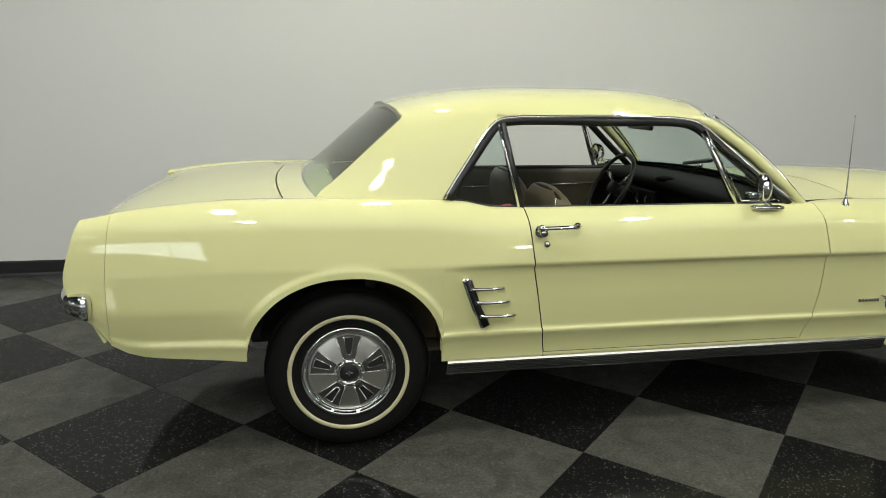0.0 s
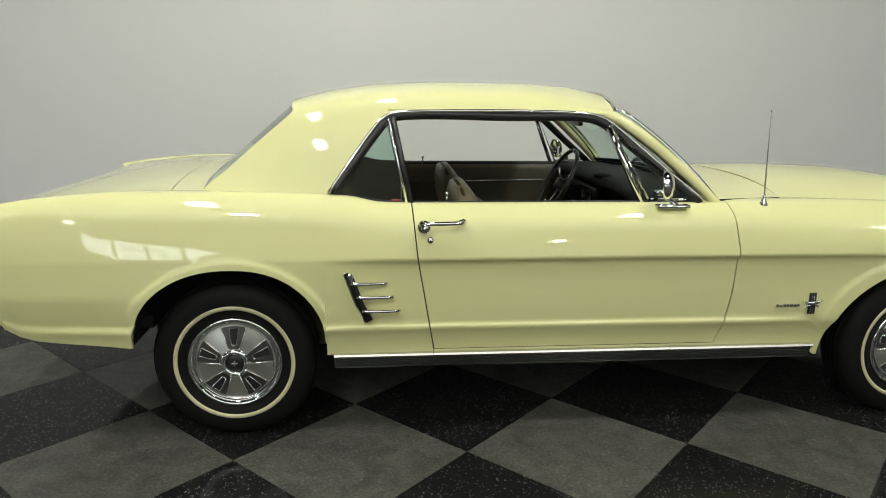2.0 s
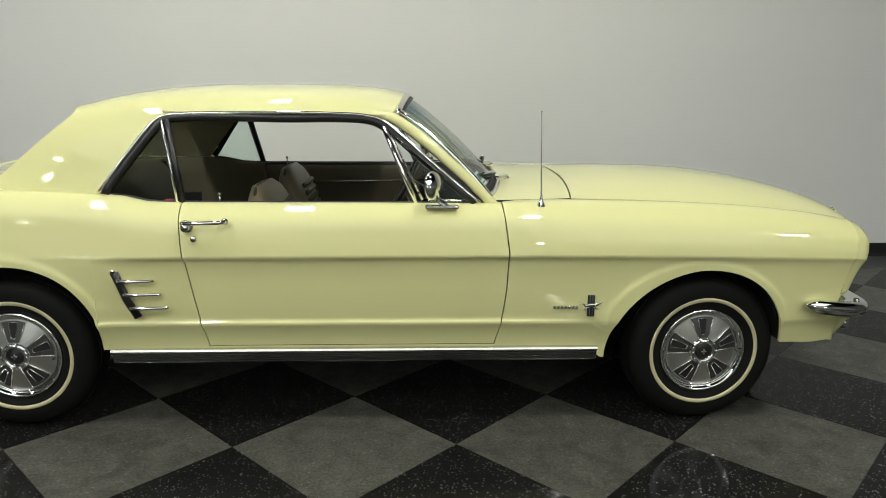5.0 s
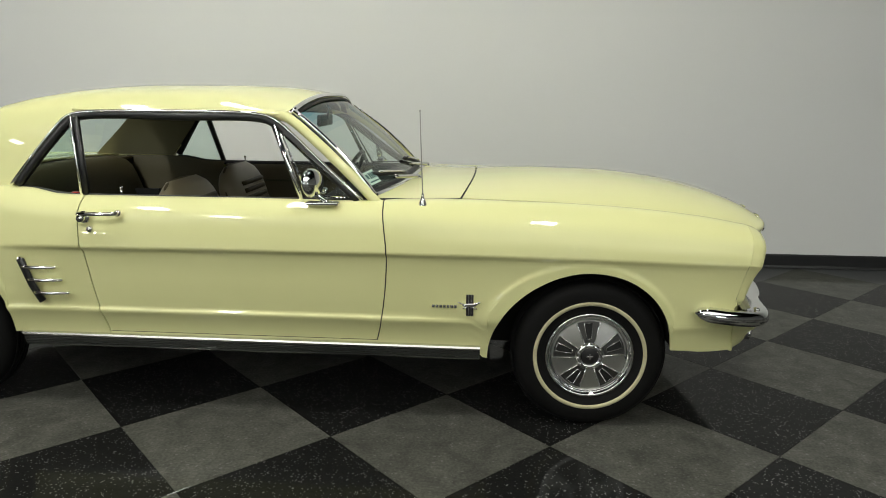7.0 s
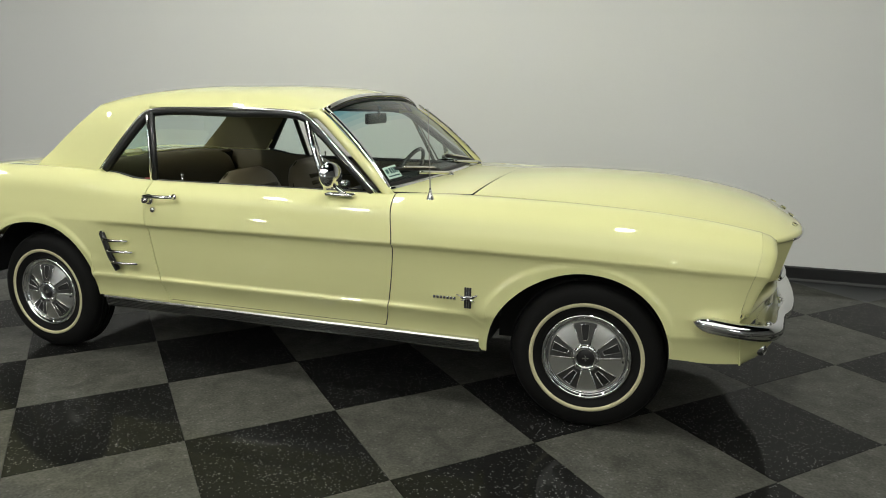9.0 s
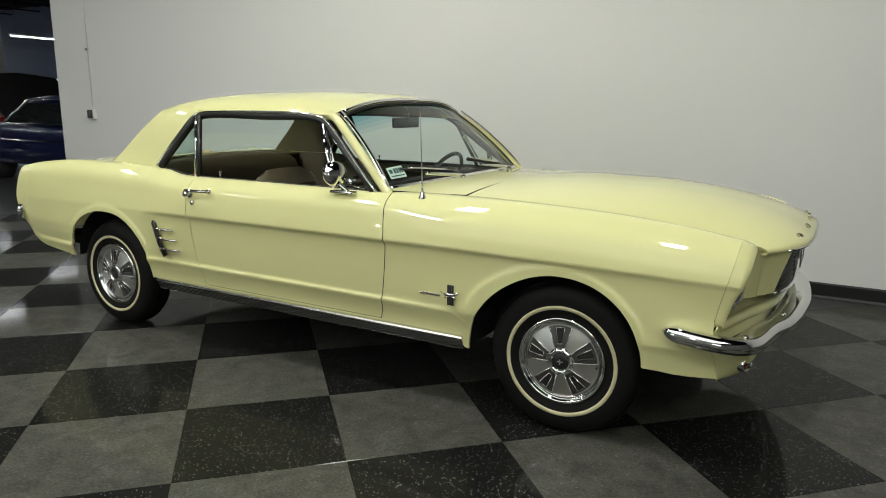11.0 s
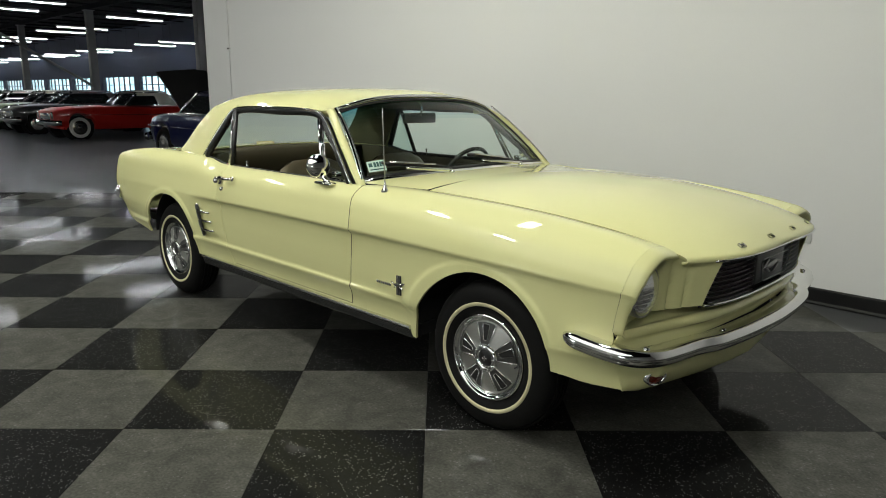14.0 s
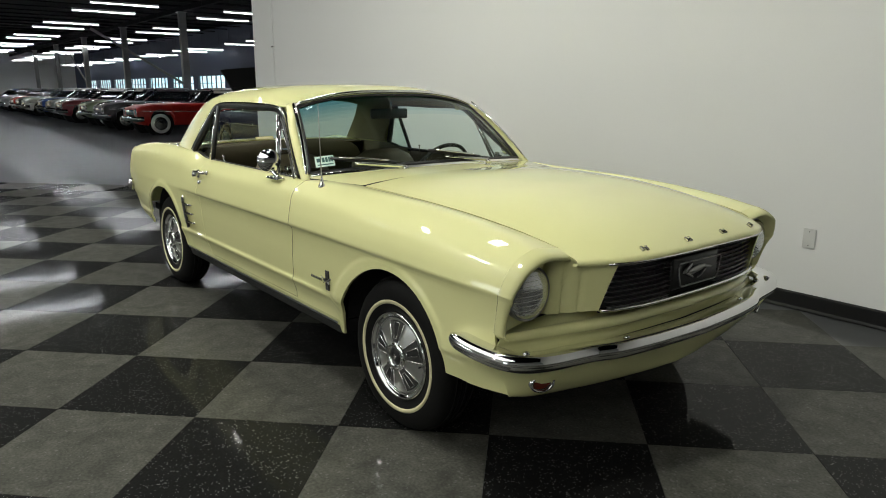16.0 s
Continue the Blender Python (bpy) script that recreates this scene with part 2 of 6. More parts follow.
SOUTH_LOW, SOUTH_TOP = 1.2, 2.8
M_SASH = material("south_window_frame", (0.10, 0.10, 0.10), 0.5)
M_DAY = glow("bright_daylight_outside", (0.92, 0.97, 1.0), 6.5)
south = tagged(link_mesh("wall_south", box(bmesh.new(), -62.0, 13.2, SOUTH_Y - 0.2, SOUTH_Y, 0.0, SOUTH_LOW), M_SIDE, None, "", False), "plain grey side wall with wide daylight windows", "wall", kind="structure")
part("wall_upper", box(bmesh.new(), -62.0, 13.2, SOUTH_Y - 0.2, SOUTH_Y, SOUTH_TOP, ROOM_TOP), M_SIDE, south, "", False)
edges_x = [-62.0] + [x for pair in SOUTH_WINDOWS for x in pair] + [13.2]
for a, b in zip(edges_x[::2], edges_x[1::2]):
    part("wall_pier", box(bmesh.new(), a, b, SOUTH_Y - 0.2, SOUTH_Y, SOUTH_LOW, SOUTH_TOP), M_SIDE, south, "", False)
for a, b in SOUTH_WINDOWS:
    win = thing("south_window", "wide bright window with slim dark mullions", "window", (a, SOUTH_Y - 0.1, 0), kind="structure")
    for k in range(5):
        x = (b - a) * k / 4
        part("mullion", box(bmesh.new(), x - 0.04, x + 0.04, -0.05, 0.05, SOUTH_LOW, SOUTH_TOP, 0.008), M_SASH, win)
    for z in (SOUTH_LOW + 0.03, 0.5 * (SOUTH_LOW + SOUTH_TOP), SOUTH_TOP - 0.03):
        part("rail", box(bmesh.new(), 0.0, b - a, -0.045, 0.045, z - 0.03, z + 0.03, 0.008), M_SASH, win)
slab("backdrop_south", -16.0, 18.0, -19.2, -19.0, -0.2, 5.0, M_DAY, "bright daylight outside the side windows", "backdrop")

# light switch plate
plate = thing("wall_plate", "blank white plastic plate on the grey wall", "wall plate", (1.66, WALL_Y, 0.455))
part("plate", box(bmesh.new(), -0.037, 0.037, -0.007, -0.0005, -0.06, 0.06, 0.003), M_WHITEPLATE, plate)
for dz in (-0.042, 0.042):
    bm = bmesh.new()
    revolve(bm, [(0.0001, -0.0085), (0.003, -0.0082), (0.0034, -0.0068)], "y", 10, (0, 0, dz))
    part("screw", bm, M_SATIN, plate)

# conduit with a switch box near the wall's end
conduit = thing("wall_conduit", "thin painted steel conduit with a switch box on the grey wall", "conduit", (-5.71, WALL_Y, 0))
part("pipe", tube(bmesh.new(), [(0, -0.010, 1.2), (0, -0.010, 3.0), (0, -0.010, ROOM_TOP)], 0.006, 8), M_CONDUIT, conduit)
part("box", box(bmesh.new(), -0.06, 0.06, -0.05, -0.0005, 1.09, 1.21, 0.006), M_CONDUIT, conduit)
part("cover", box(bmesh.new(), -0.05, 0.05, -0.056, -0.0505, 1.10, 1.20, 0.002), M_SATIN, conduit)
for z in (1.9, 3.1, 4.4):
    part("clip", box(bmesh.new(), -0.02, 0.02, -0.03, -0.0005, z, z + 0.02, 0.003), M_SATIN, conduit)

# floor: poured slab, with vinyl tiles laid on the diagonal in front of the wall
M_SLAB = grain(material("sealed_concrete", (0.066, 0.068, 0.069), 0.5, coat=0.28, coat_rough=0.1, spec=0.2), (0.072, 0.074, 0.075), (0.050, 0.052, 0.053), 6, 0.35, 0.5)
tagged(link_mesh("floor", box(bmesh.new(), -64, 13.2, -16.2, 30, -0.2, -0.004), M_SLAB, None, "", False), "glossy floor with black and grey vinyl tiles on the diagonal", "floor", kind="structure")


def tile_material(name, base, other, fleck, share, fleck_scale):
    m = material(name, base, 0.6, coat=0.34, coat_rough=0.05, spec=0.06)
    b = m.node_tree.nodes["Principled BSDF"]
    geo = node(m, "ShaderNodeNewGeometry")
    info = node(m, "ShaderNodeObjectInfo")
    isl = node(m, "ShaderNodeMix")
    fine = node(m, "ShaderNodeTexNoise", Scale=90.0, Detail=5.0)
    wide = node(m, "ShaderNodeTexNoise", Scale=2.3, Detail=4.0)
    chips = node(m, "ShaderNodeTexVoronoi", Scale=fleck_scale)
    pick = node(m, "ShaderNodeTexWhiteNoise")
    warp = node(m, "ShaderNodeTexNoise", Scale=70.0, Detail=2.0)
    for n in (fine, wide, warp):
        link(m, geo.outputs["Position"], n.inputs["Vector"])
    shift = node(m, "ShaderNodeVectorMath")
    shift.operation = "MULTIPLY_ADD"
    shift.inputs[1].default_value = (0.016, 0.016, 0.0)
    link(m, warp.outputs["Color"], shift.inputs[0])
    link(m, geo.outputs["Position"], shift.inputs[2])
    link(m, shift.outputs[0], chips.inputs["Vector"])
    link(m, chips.outputs["Color"], pick.inputs["Vector"])
    keep = node(m, "ShaderNodeMath")
    keep.operation = "LESS_THAN"
    keep.inputs[1].default_value = share
    link(m, pick.outputs["Value"], keep.inputs[0])
    near = node(m, "ShaderNodeMath")
    near.operation = "LESS_THAN"
    near.inputs[1].default_value = 0.34
    link(m, chips.outputs["Distance"], near.inputs[0])
    both = node(m, "ShaderNodeMath")
    both.operation = "MULTIPLY"
    link(m, keep.outputs[0], both.inputs[0])
    link(m, near.outputs[0], both.inputs[1])
    mix = node(m, "ShaderNodeMix")
    mix.data_type = "RGBA"
    mix.inputs[6].default_value, mix.inputs[7].default_value = (*base, 1), (*other, 1)
    ramp = node(m, "ShaderNodeMapRange")
    ramp.inputs["From Min"].default_value, ramp.inputs["From Max"].default_value = 0.35, 0.65
    link(m, fine.outputs[0], ramp.inputs["Value"])
    link(m, ramp.outputs[0], mix.inputs[0])
    chip = node(m, "ShaderNodeMix")
    chip.data_type = "RGBA"
    chip.inputs[7].default_value = (*fleck, 1)
    link(m, both.outputs[0], chip.inputs[0])
    link(m, mix.outputs[2], chip.inputs[6])
    tone = node(m, "ShaderNodeMapRange")
    tone.inputs["To Min"].default_value, tone.inputs["To Max"].default_value = 0.90, 1.10
    link(m, info.outputs["Random"], tone.inputs["Value"])
    smudge = node(m, "ShaderNodeTexNoise", Scale=9.0, Detail=6.0, Roughness=0.65, Distortion=0.6)
    link(m, geo.outputs["Position"], smudge.inputs["Vector"])
    scuff = node(m, "ShaderNodeMapRange")
    scuff.inputs["From Min"].default_value, scuff.inputs["From Max"].default_value = 0.34, 0.66
    scuff.inputs["To Min"].default_value, scuff.inputs["To Max"].default_value = 0.74, 1.26
    link(m, smudge.outputs[0], scuff.inputs["Value"])
    patch = node(m, "ShaderNodeMath")
    patch.operation = "MULTIPLY"
    link(m, tone.outputs[0], patch.inputs[0])
    link(m, scuff.outputs[0], patch.inputs[1])
    vary = node(m, "ShaderNodeVectorMath")
    vary.operation = "SCALE"
    link(m, chip.outputs[2], vary.inputs[0])
    link(m, patch.outputs[0], vary.inputs["Scale"])
    link(m, vary.outputs[0], b.inputs["Base Color"])
    wear = node(m, "ShaderNodeMapRange")
    wear.inputs["To Min"].default_value, wear.inputs["To Max"].default_value = 0.03, 0.10
    link(m, wide.outputs[0], wear.inputs["Value"])
    link(m, wear.outputs[0], b.inputs["Coat Roughness"])
    ripple = node(m, "ShaderNodeTexNoise", Scale=16.0, Detail=4.0)
    link(m, geo.outputs["Position"], ripple.inputs["Vector"])
    bp = node(m, "ShaderNodeBump", Strength=0.08, Distance=0.003)
    link(m, ripple.outputs[0], bp.inputs["Height"])
    link(m, bp.outputs[0], b.inputs["Coat Normal"])
    return m


M_TILE_L = tile_material("grey_vinyl_tile", (0.080, 0.080, 0.069), (0.053, 0.053, 0.045), (0.10, 0.10, 0.092), 0.14, 75.0)
M_TILE_D = tile_material("black_vinyl_tile", (0.0040, 0.0040, 0.0038), (0.0070, 0.0070, 0.0066), (0.16, 0.162, 0.157), 0.19, 150.0)


# ---- the coupe: body lines as curves along its length (x forward, half-width w, height z) ----
XS = [-2.30, -2.05, -1.75, -1.37, -1.02, -0.93, -0.80, -0.60, 0.0, 0.50, 0.60, 0.85, 1.2, 1.5, 1.8, 1.98]
T_W = [0.735, 0.70, 0.68, 0.70, 0.745, 0.745, 0.745, 0.745, 0.745, 0.745, 0.715, 0.63, 0.622, 0.612, 0.59, 0.578]
T_Z = [0.880, 0.920, 0.945, 0.948, 0.942, 0.935, 0.912, 0.908, 0.908, 0.906, 0.911, 0.904, 0.894, 0.878, 0.844, 0.812]
C_W = [0.775, 0.765, 0.76, 0.765, 0.775, 0.775, 0.775, 0.775, 0.775, 0.775, 0.765, 0.715, 0.705, 0.70, 0.695, 0.695]
C_Z = [0.893, 0.928, 0.946, 0.942, 0.932, 0.925, 0.903, 0.899, 0.899, 0.90, 0.903, 0.905, 0.900, 0.887, 0.859, 0.826]
S_W = [0.80, 0.812, 0.82, 0.825, 0.828, 0.828, 0.828, 0.828, 0.83, 0.83, 0.828, 0.815, 0.81, 0.805, 0.793, 0.786]
S_Z = [0.865, 0.885, 0.890, 0.885, 0.875, 0.868, 0.858, 0.855, 0.855, 0.857, 0.858, 0.855, 0.847, 0.836, 0.813, 0.790]
M_W = [0.815, 0.832, 0.842, 0.848, 0.852, 0.853, 0.854, 0.855, 0.855, 0.855, 0.855, 0.852, 0.85, 0.845, 0.832, 0.818]
M_Z = [0.79, 0.80, 0.80, 0.795, 0.79, 0.79, 0.785, 0.782, 0.782, 0.783, 0.783, 0.782, 0.778, 0.77, 0.752, 0.735]
K_W = [0.82, 0.842, 0.856, 0.864, 0.868, 0.870, 0.870, 0.870, 0.870, 0.870, 0.870, 0.868, 0.866, 0.862, 0.848, 0.830]
K_Z = [0.70, 0.705, 0.71, 0.712, 0.712, 0.712, 0.713, 0.713, 0.715, 0.716, 0.716, 0.715, 0.712, 0.708, 0.70, 0.694]
K_D = [0, 0, 0, 0, 0.0, 0.010, 0.018, 0.021, 0.021, 0.021, 0.020, 0.018, 0.015, 0.013, 0.010, 0.006]
N_W = [0.815, 0.84, 0.858, 0.868, 0.862, 0.855, 0.851, 0.850, 0.850, 0.850, 0.850, 0.850, 0.852, 0.85, 0.836, 0.814]
L_W = [0.79, 0.82, 0.846, 0.862, 0.856, 0.853, 0.850, 0.850, 0.850, 0.850, 0.850, 0.850, 0.850, 0.848, 0.83, 0.79]
B_W = [0.76, 0.79, 0.82, 0.84, 0.825, 0.82, 0.818, 0.815, 0.815, 0.815, 0.815, 0.815, 0.82, 0.825, 0.806, 0.752]
tw, tz, cw, cz, sw, sz, mw, mz, kw, kz, kd, nw, lw, bw = [curve(XS, v) for v in (T_W, T_Z, C_W, C_Z, S_W, S_Z, M_W, M_Z, K_W, K_Z, K_D, N_W, L_W, B_W)]
SILL = 0.331
AXLE = 1.3716
# wheel openings: centre, half-length behind and ahead, foot, crown
ARCHES = [(-1.360, 0.378, 0.338, 0.375, 0.680), (1.362, 0.388, 0.335, 0.345, 0.655)]
low_edge = curve([-2.32, -2.26, -2.18, -2.08, -1.9, -1.74, -0.99, 0.935, 0.948, 0.975, 1.68, 1.85, 2.02], [0.60, 0.545, 0.455, 0.402, 0.385, 0.375, SILL, SILL, 0.284, 0.280, 0.342, 0.331, 0.328])


def arch_at(x):
    for xc, back, ahead, foot, crown in ARCHES:
        q = (x - xc) / (back if x < xc else ahead)
        if abs(q) < 1:
            if q < 0 < xc:
                foot = 0.280
            return foot + (crown - foot) * (1 - abs(q) ** (1.75 if q < 0 < xc else 2.25)) ** 0.5
    return None


def flare(x, z):
    out = 0.0
    for xc, back, ahead, foot, crown in ARCHES:
        r = math.hypot((x - xc) / (back if x < xc else ahead), max(z - foot, 0) / (crown - foot))
        s = min(max((1.15 - r) / 0.08, 0), 1)
        out += 0.0065 * s * s * (3 - 2 * s)
    return out


def side_section(x, wheel=True, foot=None):
    """Half-widths and heights of the flank, from the top seam down to its lower edge."""
    top = smooth_line([(tw(x), tz(x), 0), (cw(x), cz(x), 0), (sw(x), sz(x), 0), (mw(x), mz(x), 0), (kw(x), kz(x), 0)], 5)
    low = low_edge(x) if foot is None else foot
    a = arch_at(x) if wheel else None
    low = a if a is not None else low
    k2 = kz(x) - 0.030
    e = min(max((0.98 - x) / 0.35, 0), 1)
    lower = [(kw(x) - 0.25 * kd(x), kz(x) - 0.006), (kw(x) - 0.8 * kd(x), kz(x) - 0.018), (kw(x) - kd(x), k2), (nw(x) * 0.5 + 0.5 * (kw(x) - kd(x)), 0.63), (nw(x), 0.57), (0.5 * (nw(x) + lw(x)) - 0.003 * e, 0.51), (lw(x) - 0.007 * e, 0.462), (lw(x) - 0.0055 * e, 0.454), (lw(x) - 0.0005, 0.447), (lw(x), 0.438), (lw(x) * 0.55 + bw(x) * 0.45, 0.412), (bw(x) + 0.006, 0.375), (bw(x), SILL)]
    lower = [(a[0] + (b[0] - a[0]) * k / 3, a[1] + (b[1] - a[1]) * k / 3) for a, b in zip(lower, lower[1:]) for k in range(3)] + [lower[-1]]
    zs, ws = [p[1] for p in lower], [p[0] for p in lower]
    out = [(p.x, p.y) for p in top]
    for w, z in lower:
        zz = z if z > k2 - 1e-6 else low + (z - SILL) * (k2 - low) / (k2 - SILL)
        ww = float(np.interp(zz, zs[::-1], ws[::-1]))
        if zz < SILL:
            ww = bw(x) - 0.1 * (SILL - zz)
        out.append((ww, zz))
    return [(w + flare(x, z), z) for w, z in out]


DOOR_F = curve([0.34, 0.43, 0.62, 0.72, 0.80, 0.93], [0.524, 0.545, 0.568, 0.571, 0.562, 0.545])
DOOR_R = curve([0.34, 0.45, 0.60, 0.71, 0.93], [-0.612, -0.632, -0.658, -0.677, -0.700])
TAIL = curve([0.45, 0.55, 0.69, 0.80, 0.90, 0.93], [-2.24, -2.285, -2.325, -2.30, -2.262, -2.235])
TAILSEAM = curve([0.40, 0.69, 0.93], [-2.20, -2.19, -2.165])
NOSE = curve([0.33, 0.53, 0.60, 0.694, 0.78, 0.83], [1.955, 1.935, 1.945, 1.968, 1.985, 1.99])


def columns(x0, x1, step=0.05):
    xs = set(np.round(np.linspace(x0, x1, max(int((x1 - x0) / step), 2) + 1), 4))
    for xc, back, ahead, _, _ in ARCHES:
        if x0 < xc < x1:
            xs = {x for x in xs if not xc - back - 0.01 < x < xc + ahead + 0.01}
            for k in range(57):
                c = -math.cos(math.pi * k / 56)
                xs.add(round(xc + c * (back if c < 0 else ahead), 5))
            for e in (xc - back - 0.0015, xc + ahead + 0.0015):
                xs.add(round(e, 5))
    return sorted(xs)


def flank(x0, x1, left=None, right=None, gap=0.003, left_gap=None, foot=None):
    """A body panel between two shut lines; left and right give x by height."""
    bm = bmesh.new()
    rows = []
    for x in columns(x0, x1):
        sec = side_section(x, True, foot)
        pts = []
        for w, z in sec:
            xx = x
            if left:
                xx += (left(z) + (gap if left_gap is None else left_gap) - x0) * max(0, 1 - (x - x0) / min(0.25, x1 - x0))
            if right:
                xx += (right(z) - gap - x1) * max(0, 1 - (x1 - x) / min(0.25, x1 - x0))
            pts.append((xx, w, z))
        rows.append(pts)
    grid(bm, rows, flip=True)
    return bm


def mirrored(bm):
    """The same panel for the other flank."""
    other = bm.copy()
    for v in other.verts:
        v.co.y = -v.co.y
    bmesh.ops.reverse_faces(other, faces=other.faces[:])
    return other


car = thing("coupe_car", "pale yellow 1960s two-door coupe parked on the chequered floor", "car")


def both(name, bm, mat, label="", thick=0.0, parent=None, sharp=0):
    out = []
    for b in (mirrored(bm), bm):
        ob = part(name, b, mat, parent or car, label)
        if sharp:
            sharpen(ob, sharp)
        if thick:
            solid(ob, thick, -1.0, name == "door")
        out.append(ob)
    return out


doors = both("door", flank(-0.66, 0.55, DOOR_R, DOOR_F, 0.0026, foot=0.343), M_PAINT, "", 0.012)
bm = bmesh.new()
grid(bm, [[(x, bw(x) + 0.18 * (z - SILL) - d, z) for z, d in ((0.3410, 0.0), (0.3355, -0.0004), (0.3300, 0.0))] for x in np.linspace(-0.612, 0.527, 12)], flip=True)
both("sill_panel", bm, M_PAINT)
both("front_fender", flank(0.552, 1.965, DOOR_F, NOSE, 0.0008, 0.0018), M_PAINT, "", 0.012)
both("rear_quarter_panel", flank(-2.175, -0.665, TAILSEAM, DOOR_R, 0.0018, 0.0008), M_PAINT, "", 0.012)
both("quarter_extension", flank(-2.29, -2.18, TAIL, TAILSEAM, 0.0008), M_PAINT, "", 0.012)


# hood
def hood_point(u, v):
    """u from the cowl to the lip, v across from -1 to 1."""
    lip_w = 0.548
    xe = 0.855 + (2.050 - 0.855) * u
    w = (tw(min(xe, 1.98)) - 0.0115) if xe < 1.98 else 0.575 - (xe - 1.98) * 0.06
    z_edge = tz(xe) if xe < 1.98 else 0.810 - (xe - 1.98) * 0.30
    x_mid = 0.895 + (2.188 - 0.895) * u
    zm = hood_mid(x_mid)
    b = 1 - v * v
    x = xe + (x_mid - xe) * (1 - abs(v) ** (2.2 + 1.8 * u))
    z = z_edge + (zm - z_edge) * (1 - abs(v) ** 2.6)
    return Vector((x, v * w, z))


hood_mid = curve([0.88, 1.2, 1.5, 1.75, 1.95, 2.10, 2.19], [0.947, 0.961, 0.956, 0.933, 0.896, 0.850, 0.802])
bm = bmesh.new()
rows = []
for i in range(31):
    u = i / 30
    rows.append([hood_point(u, -1 + 2 * j / 32) for j in range(33)])
# the front lip rolls over and back under
last = rows[-1]
for dx, dz in ((0.010, -0.006), (0.014, -0.016), (0.010, -0.024), (-0.006, -0.028)):
    rows.append([p + Vector((dx, 0, dz)) for p in last])
grid(bm, rows, flip=True)
hood = solid(part("hood", bm, M_PAINT, car), 0.010, -1.0)

# decklid, tulip panel and rear panel
deck_mid = curve([-2.26, -2.1, -1.9, -1.6, -1.45], [0.855, 0.900, 0.930, 0.954, 0.962])


def deck_rows(x0, x1, n, inset=0.003):
    rows = []
    for i in range(n + 1):
        x = x0 + (x1 - x0) * i / n
        w, ze = tw(x) - inset, tz(x)
        rows.append([Vector((x - 0.05 * (1 - abs(v) ** 2), v * w, ze + (deck_mid(x) + 0.004 - ze) * (1 - abs(v) ** 2.5))) for v in np.linspace(-1, 1, 21)])
    return rows


bm = bmesh.new()
rows = deck_rows(-2.215, -1.600, 14)
tail = rows[0]
for dx, dz in ((-0.012, -0.005), (-0.017, -0.018), (-0.012, -0.045)):
    rows.insert(0, [p + Vector((dx, 0, dz)) for p in tail])
grid(bm, rows, flip=True)
solid(part("decklid", bm, M_PAINT, car), 0.008, -1.0)
bm = bmesh.new()
grid(bm, deck_rows(-1.594, -1.36, 6, 0.0), flip=True)
solid(part("tulip_panel", bm, M_PAINT, car), 0.01)
bm = bmesh.new()
rows = []
for z in np.linspace(0.46, 0.850, 8):
    x = TAIL(z) + 0.03
    w = 0.79
    rows.append([Vector((x - 0.02 * (1 - v * v), v * w, z)) for v in np.linspace(-1, 1, 13)])
grid(bm, rows)
solid(part("rear_panel", bm, M_PAINT, car), 0.01)

# dark gutters under the shut lines of hood and decklid
for s in (-1, 1):
    bm = bmesh.new()
    sweep(bm, [(x, s * (tw(min(x, 1.98)) - 0.004), tz(min(x, 1.98)) - 0.020 - max(0, x - 1.98) * 0.25) for x in np.linspace(0.84, 1.96, 24)], [(-0.010, -0.006), (0.010, -0.006), (0.010, 0.006), (-0.010, 0.006)])
    part("hood_gutter", bm, M_MATT, car)
bm = bmesh.new()
sweep(bm, [(0.851 + 0.040 * (1 - abs(v) ** 2.2), v * 0.625, 0.880 + 0.045 * (1 - abs(v) ** 2.6)) for v in np.linspace(-1, 1, 25)], [(-0.014, -0.006), (0.014, -0.006), (0.014, 0.002), (-0.014, 0.002)])
part("cowl_gutter", bm, M_MATT, car)

# cowl between windscreen and hood
bm = bmesh.new()
rows = []
for i in range(7):
    u = i / 6
    row = []
    for v in np.linspace(-1, 1, 33):
        xr = 0.49 + 0.10 * (1 - abs(v) ** 2.4)
        xf = 0.847 + 0.040 * (1 - abs(v) ** 2.2)
        w = 0.735 + (0.628 - 0.735) * u
        zr = 0.914 + 0.022 * (1 - abs(v) ** 2.4)
        zf = 0.906 + 0.038 * (1 - abs(v) ** 2.6)
        row.append(Vector((xr + (xf - xr) * u, v * w, zr + (zf - zr) * u)))
    rows.append(row)
grid(bm, rows, flip=True)
solid(part("cowl_panel", bm, M_PAINT, car), 0.01, -1.0, True)


# roof with its rear pillars
roof_rail_w = curve([0, 0.16, 0.32, 0.6, 1], [0.606, 0.636, 0.644, 0.644, 0.612])
roof_rail_z = curve([0, 0.12, 0.3, 0.65, 1], [1.236, 1.248, 1.254, 1.256, 1.242])
roof_mid_z = curve([0, 0.10, 0.25, 0.45, 0.7, 0.9, 1], [1.286, 1.319, 1.348, 1.363, 1.363, 1.348, 1.320])


def foot_line(q):
    """Foot of the rear pillar along the body, q from the rear window to the side window."""
    return Vector((-1.478 + (-1.012 + 1.478) * q, 0.692 + (0.752 - 0.692) * (1 - (1 - q) ** 2.0), 0.948 - 0.006 * q))


